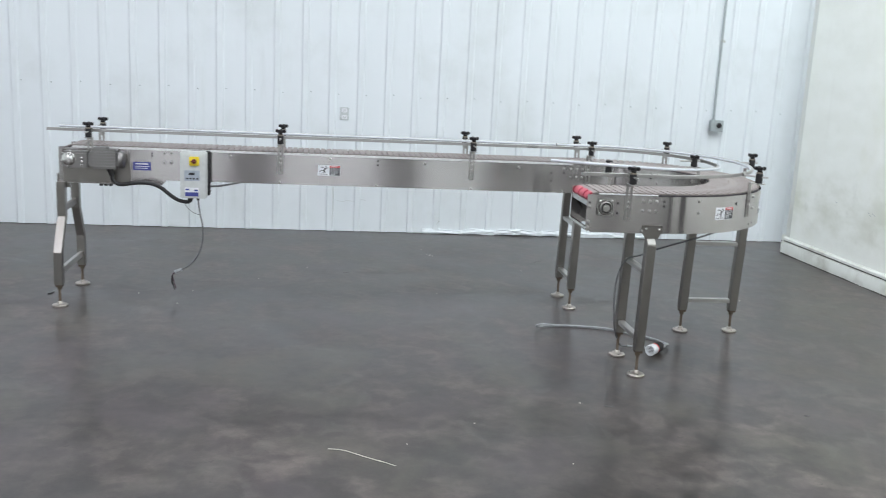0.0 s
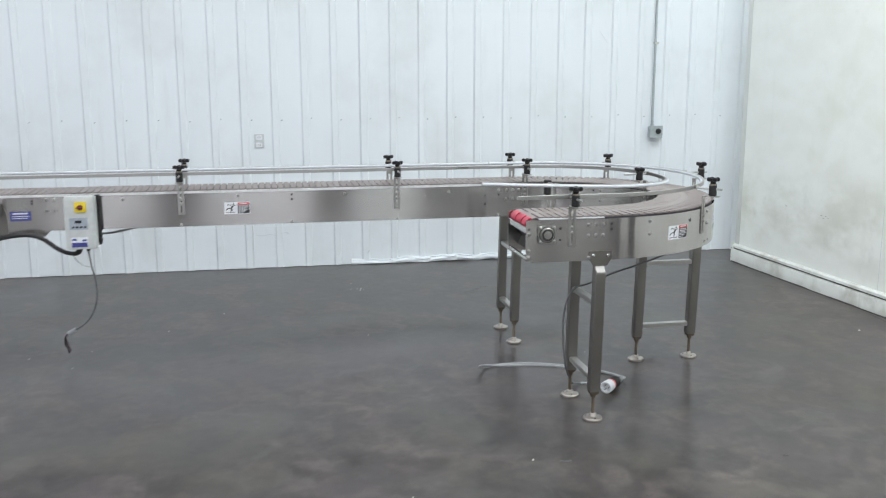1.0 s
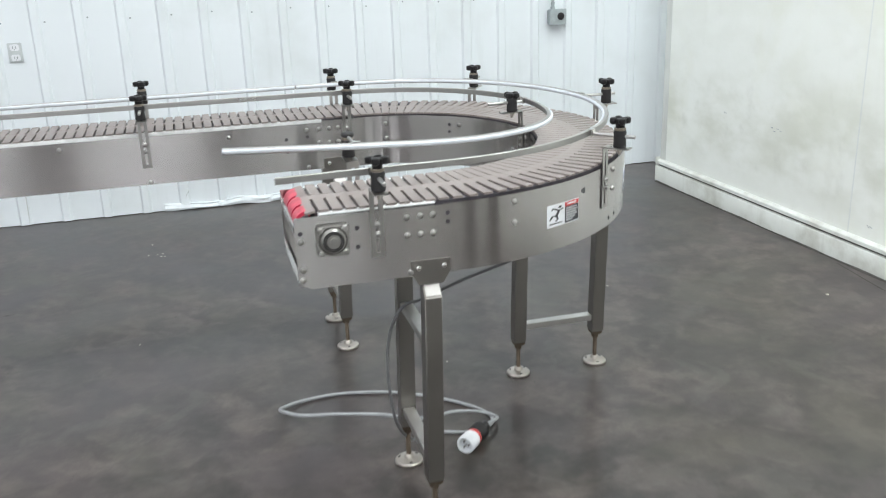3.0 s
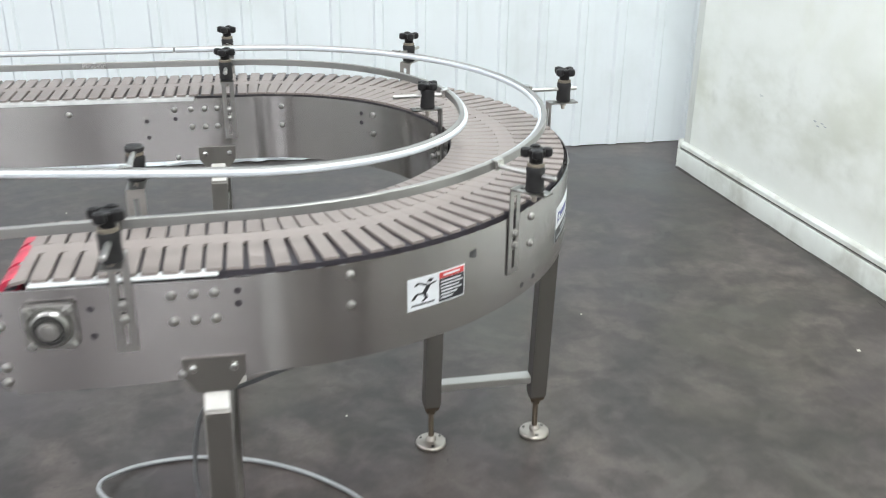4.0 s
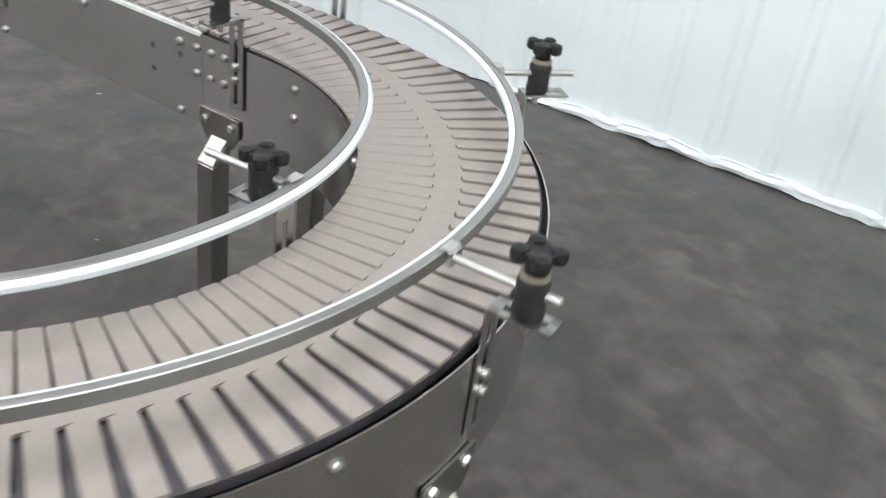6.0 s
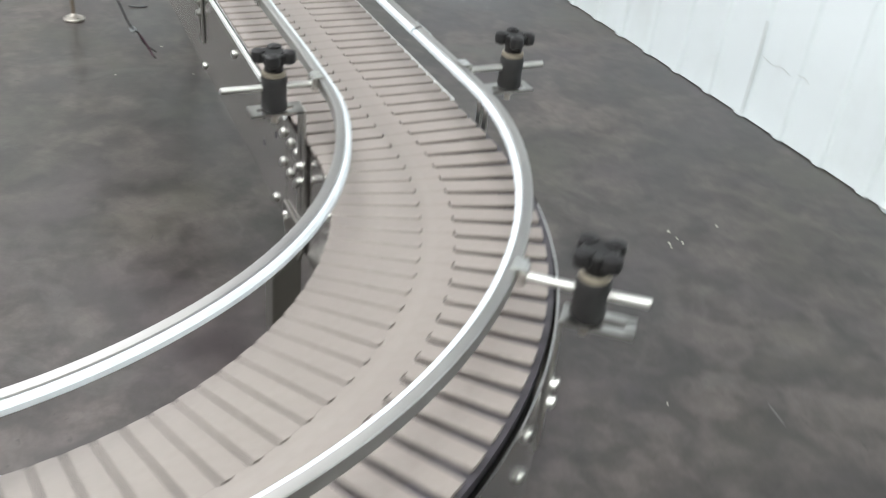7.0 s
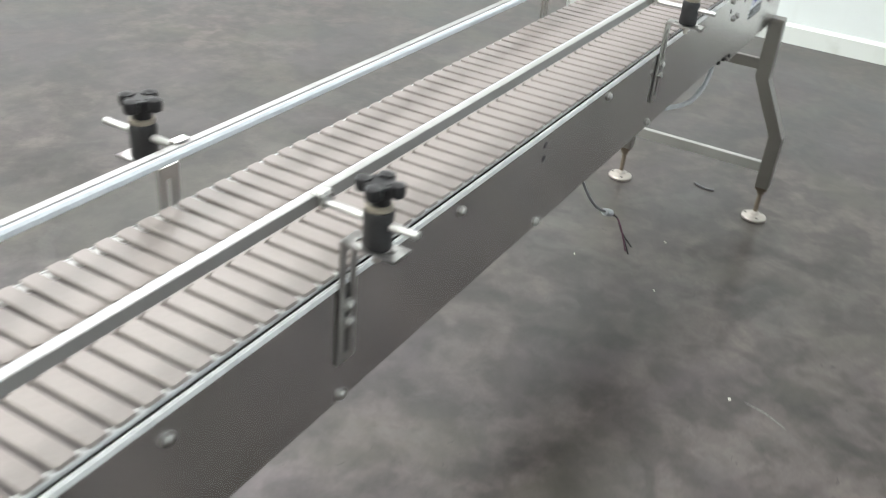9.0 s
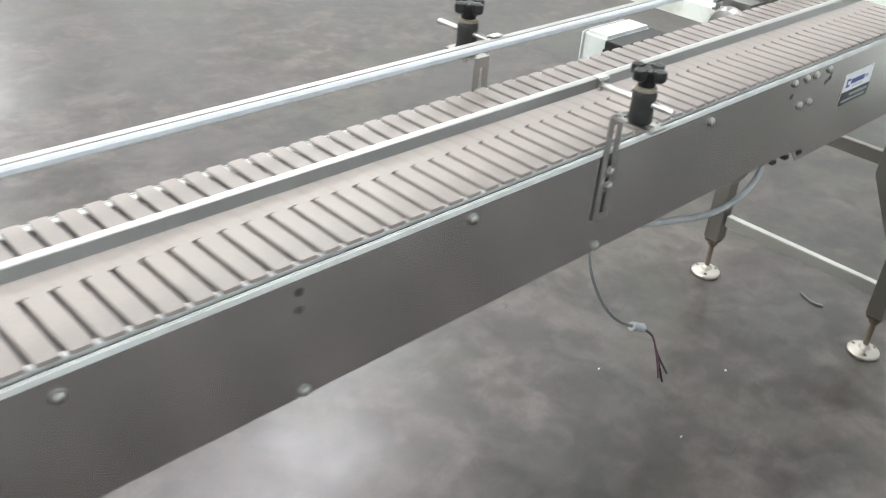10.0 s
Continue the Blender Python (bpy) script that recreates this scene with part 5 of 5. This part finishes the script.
def warning_sticker(o, s0, s1, z0, z1, off):
    """White left half with a black sign, red strip and black text block on the other half."""
    sg = 1 if off > 0 else -1
    k = -1 if off < 0 else 1
    bm = bmesh.new()
    patch(bm, s0, s1, z0, z1, off, 0.0008)
    st = part("warning_sticker", bm, M_LABEL, o, "white, red and black warning sticker")
    # u runs from the sticker's own left edge to its right edge
    def at(u):
        return s1 + (s0 - s1) * u if sg > 0 else s0 + (s1 - s0) * u
    h = z1 - z0
    def block(u0, u1, v0, v1, mat, name, lift):
        b = bmesh.new()
        lo, hi = sorted((at(u0), at(u1)))
        patch(b, lo, hi, z0 + v0 * h, z0 + v1 * h, off + sg * lift, 0.0005, 4)
        part(name, b, mat, st)
    block(0.53, 0.985, 0.78, 0.97, M_LRED, "red_strip", 0.0008)
    block(0.53, 0.985, 0.04, 0.77, M_INK, "text_block", 0.0008)
    for i, w in enumerate((0.36, 0.4, 0.33, 0.38, 0.3, 0.22)):
        block(0.56, 0.56 + w, 0.66 - 0.105 * i, 0.70 - 0.105 * i, M_LABEL, "text_bar", 0.0013)
    block(0.60, 0.90, 0.85, 0.91, M_LABEL, "text_bar", 0.0013)
    # sign: slanted black bars over a ground bar
    block(0.06, 0.45, 0.12, 0.17, M_INK, "sign_bar", 0.0008)
    b = bmesh.new()
    for u, v, du, dv, wd in ((0.26, 0.46, 0.09, 0.26, 0.075), (0.335, 0.70, 0.14, 0.06, 0.045), (0.31, 0.72, -0.15, 0.12, 0.045), (0.16, 0.84, -0.035, -0.09, 0.04), (0.265, 0.47, -0.12, 0.03, 0.055), (0.15, 0.50, -0.075, -0.17, 0.05), (0.275, 0.46, 0.035, -0.15, 0.055), (0.31, 0.32, -0.075, -0.09, 0.045), (0.345, 0.80, 0.05, 0.09, 0.075)):
        d = sg * 0.0013 + off
        q = []
        L = math.hypot(du, dv)
        nx, nz = -dv / L * wd / 2, du / L * wd / 2
        for a, c in ((u + nx, v + nz), (u - nx, v - nz), (u + du - nx, v + dv - nz), (u + du + nx, v + dv + nz)):
            p = centre(at(a), d)[0]
            q.append(Vector((p.x, p.y, z0 + c * h)))
        n = centre(at(u), 0)[1] * sg * 0.0005
        lo = [b.verts.new(x) for x in q]
        hi = [b.verts.new(x + n) for x in q]
        for i in range(4):
            b.faces.new((lo[i], lo[(i + 1) % 4], hi[(i + 1) % 4], hi[i]))
        b.faces.new(lo[::-1])
        b.faces.new(hi)
    part("sign_figure", b, M_INK, st)


def maker_sticker(o, s0, s1, z0, z1, off, dark=0.38):
    sg = 1 if off > 0 else -1
    bm = bmesh.new()
    patch(bm, s0, s1, z0, z1, off, 0.0008)
    st = part("maker_sticker", bm, M_LABEL, o, "white maker's sticker with dark band and blue shapes")
    h = z1 - z0
    def at(u):
        return s1 + (s0 - s1) * u if sg > 0 else s0 + (s1 - s0) * u
    def block(u0, u1, v0, v1, mat, name, lift=0.0008):
        b = bmesh.new()
        lo, hi = sorted((at(u0), at(u1)))
        patch(b, lo, hi, z0 + v0 * h, z0 + v1 * h, off + sg * lift, 0.0005, 4)
        part(name, b, mat, st)
    block(0.0, 1.0, 0.0, dark, M_INK, "dark_band")
    block(0.1, 0.22, 0.55, 0.82, M_BLUE, "blue_shape")
    block(0.13, 0.22, 0.63, 0.74, M_LABEL, "blue_shape_gap", 0.0013)
    block(0.25, 0.72, 0.62, 0.78, M_BLUE, "word_bar")
    block(0.74, 0.85, 0.66, 0.76, M_CORD, "word_bar")
    block(0.3, 0.7, 0.52, 0.55, M_CORD, "word_bar")
    block(0.3, 0.95, dark * 0.55, dark * 0.75, M_CORD, "word_bar", 0.0013)
    block(0.05, 0.9, dark * 0.2, dark * 0.35, M_CORD, "word_bar", 0.0013)


def build_stickers(o):
    warning_sticker(o, s_at(-1.857), s_at(-1.708), 0.892, 0.962, -0.1562)
    warning_sticker(o, s_at(deg=-59.3), s_at(deg=-68.9), 0.896, 0.966, 0.1663)
    maker_sticker(o, s_at(deg=-21.3), s_at(deg=-32.3), 0.878, 0.966, 0.1663)
    maker_sticker(o, s_at(-3.17), s_at(-3.02), 0.893, 0.972, 0.1562, 0.42)
    for d0, d1, z0, z1 in ((-57.0, -57.7, 0.972, 0.99), (-57.8, -58.3, 0.976, 0.988)):
        bm = bmesh.new()
        patch(bm, s_at(deg=d0), s_at(deg=d1), z0, z1, 0.1663, 0.0004, 2)
        part("scuff_mark", bm, M_DKCORD, o, "small dark scuff on the panel")
    bm = bmesh.new()
    patch(bm, s_at(-3.052), s_at(-2.939), 0.888, 0.942, -0.1562, 0.001, 2)
    st = part("name_plate", bm, M_BLUE, o, "blue name plate")
    for u0, u1, z0, z1 in ((-3.035, -2.955, 0.926, 0.934), (-3.04, -2.95, 0.912, 0.916), (-3.04, -2.96, 0.9, 0.904)):
        bm = bmesh.new()
        patch(bm, s_at(u0), s_at(u1), z0, z1, -0.1573, 0.0005, 1)
        part("text_bar", bm, M_LABEL, st)


build_panels(conveyor)
build_inside(conveyor)
build_tail(conveyor)
build_rails(conveyor)
build_brackets(conveyor)
build_legs(conveyor)
build_motor(conveyor)
build_control_box(conveyor)
build_cables(conveyor)
build_stickers(conveyor)


# ---- litter on the floor ----
def build_litter():
    bm = bmesh.new()
    tube(bm, smooth_path([(-1.772, -2.738, 0.003), (-1.722, -2.747, 0.003), (-1.685, -2.765, 0.003), (-1.625, -2.812, 0.003), (-1.566, -2.855, 0.003), (-1.526, -2.881, 0.003), (-1.484, -2.915, 0.003)]), 0.0019, 7)
    tagged(new("straw", mesh_of("straw", bm, M_STRAW)), "thin pale strand lying on the concrete floor", "straw")
    # white flakes
    for i, (x, y, r) in enumerate(((-0.938, 1.504, 0.008), (-0.957, 1.30, 0.009), (-0.885, 1.254, 0.009), (-0.863, 1.246, 0.007), (-0.907, 1.302, 0.008), (-0.876, 1.305, 0.008), (-1.932, 0.722, 0.012), (-0.177, 0.747, 0.005), (-0.973, -0.034, 0.006), (-2.773, -0.394, 0.007), (-2.717, -0.067, 0.007), (-3.07, -0.149, 0.008), (2.305, -0.573, 0.014), (-0.473, -2.187, 0.010), (-0.70, -2.906, 0.006), (-2.286, 0.318, 0.009), (1.345, -0.09, 0.007), (-1.069, -2.452, 0.006), (-1.417, -2.69, 0.005), (0.314, -0.676, 0.006))):
        bm = bmesh.new()
        n = 6
        ring = [((0.6 + 0.4 * noise.noise((i * 3.1, k, 0.5))) * r * math.cos(k * 2 * math.pi / n + i), (0.45 + 0.3 * noise.noise((i, k * 2.1, 4))) * r * math.sin(k * 2 * math.pi / n + i)) for k in range(n)]
        lo = [bm.verts.new((u, v, 0.0006)) for u, v in ring]
        hi = [bm.verts.new((u * 0.9, v * 0.9, 0.0025 + 0.0015 * math.sin(k + i))) for k, (u, v) in enumerate(ring)]
        for k in range(n):
            bm.faces.new((lo[k], lo[(k + 1) % n], hi[(k + 1) % n], hi[k]))
        bm.faces.new(hi)
        bm.faces.new(lo[::-1])
        o = new("paint_flake", mesh_of("paint_flake", bm, M_STRAW, smooth=False))
        o.location = (x, y, 0)
        tagged(o, "tiny pale paint flake on the concrete floor", "debris", "flakes on the floor")
    for i, (pts, r) in enumerate(([((-3.655, -0.215), (-3.64, -0.185), (-3.632, -0.155), (-3.64, -0.128)), 0.004], [((-0.36, -2.225), (-0.342, -2.234), (-0.31, -2.236)), 0.0025], [((0.665, -2.36), (0.68, -2.363), (0.695, -2.36)), 0.002])):
        bm = bmesh.new()
        tube(bm, smooth_path([(x, y, r) for x, y in pts], 5), r, 7)
        tagged(new("dark_sliver", mesh_of("dark_sliver", bm, M_MIDCORD)), "dark bent sliver lying on the concrete floor", "debris", "slivers on the floor")


build_litter()

build_bolts(conveyor)
build_chain(conveyor)
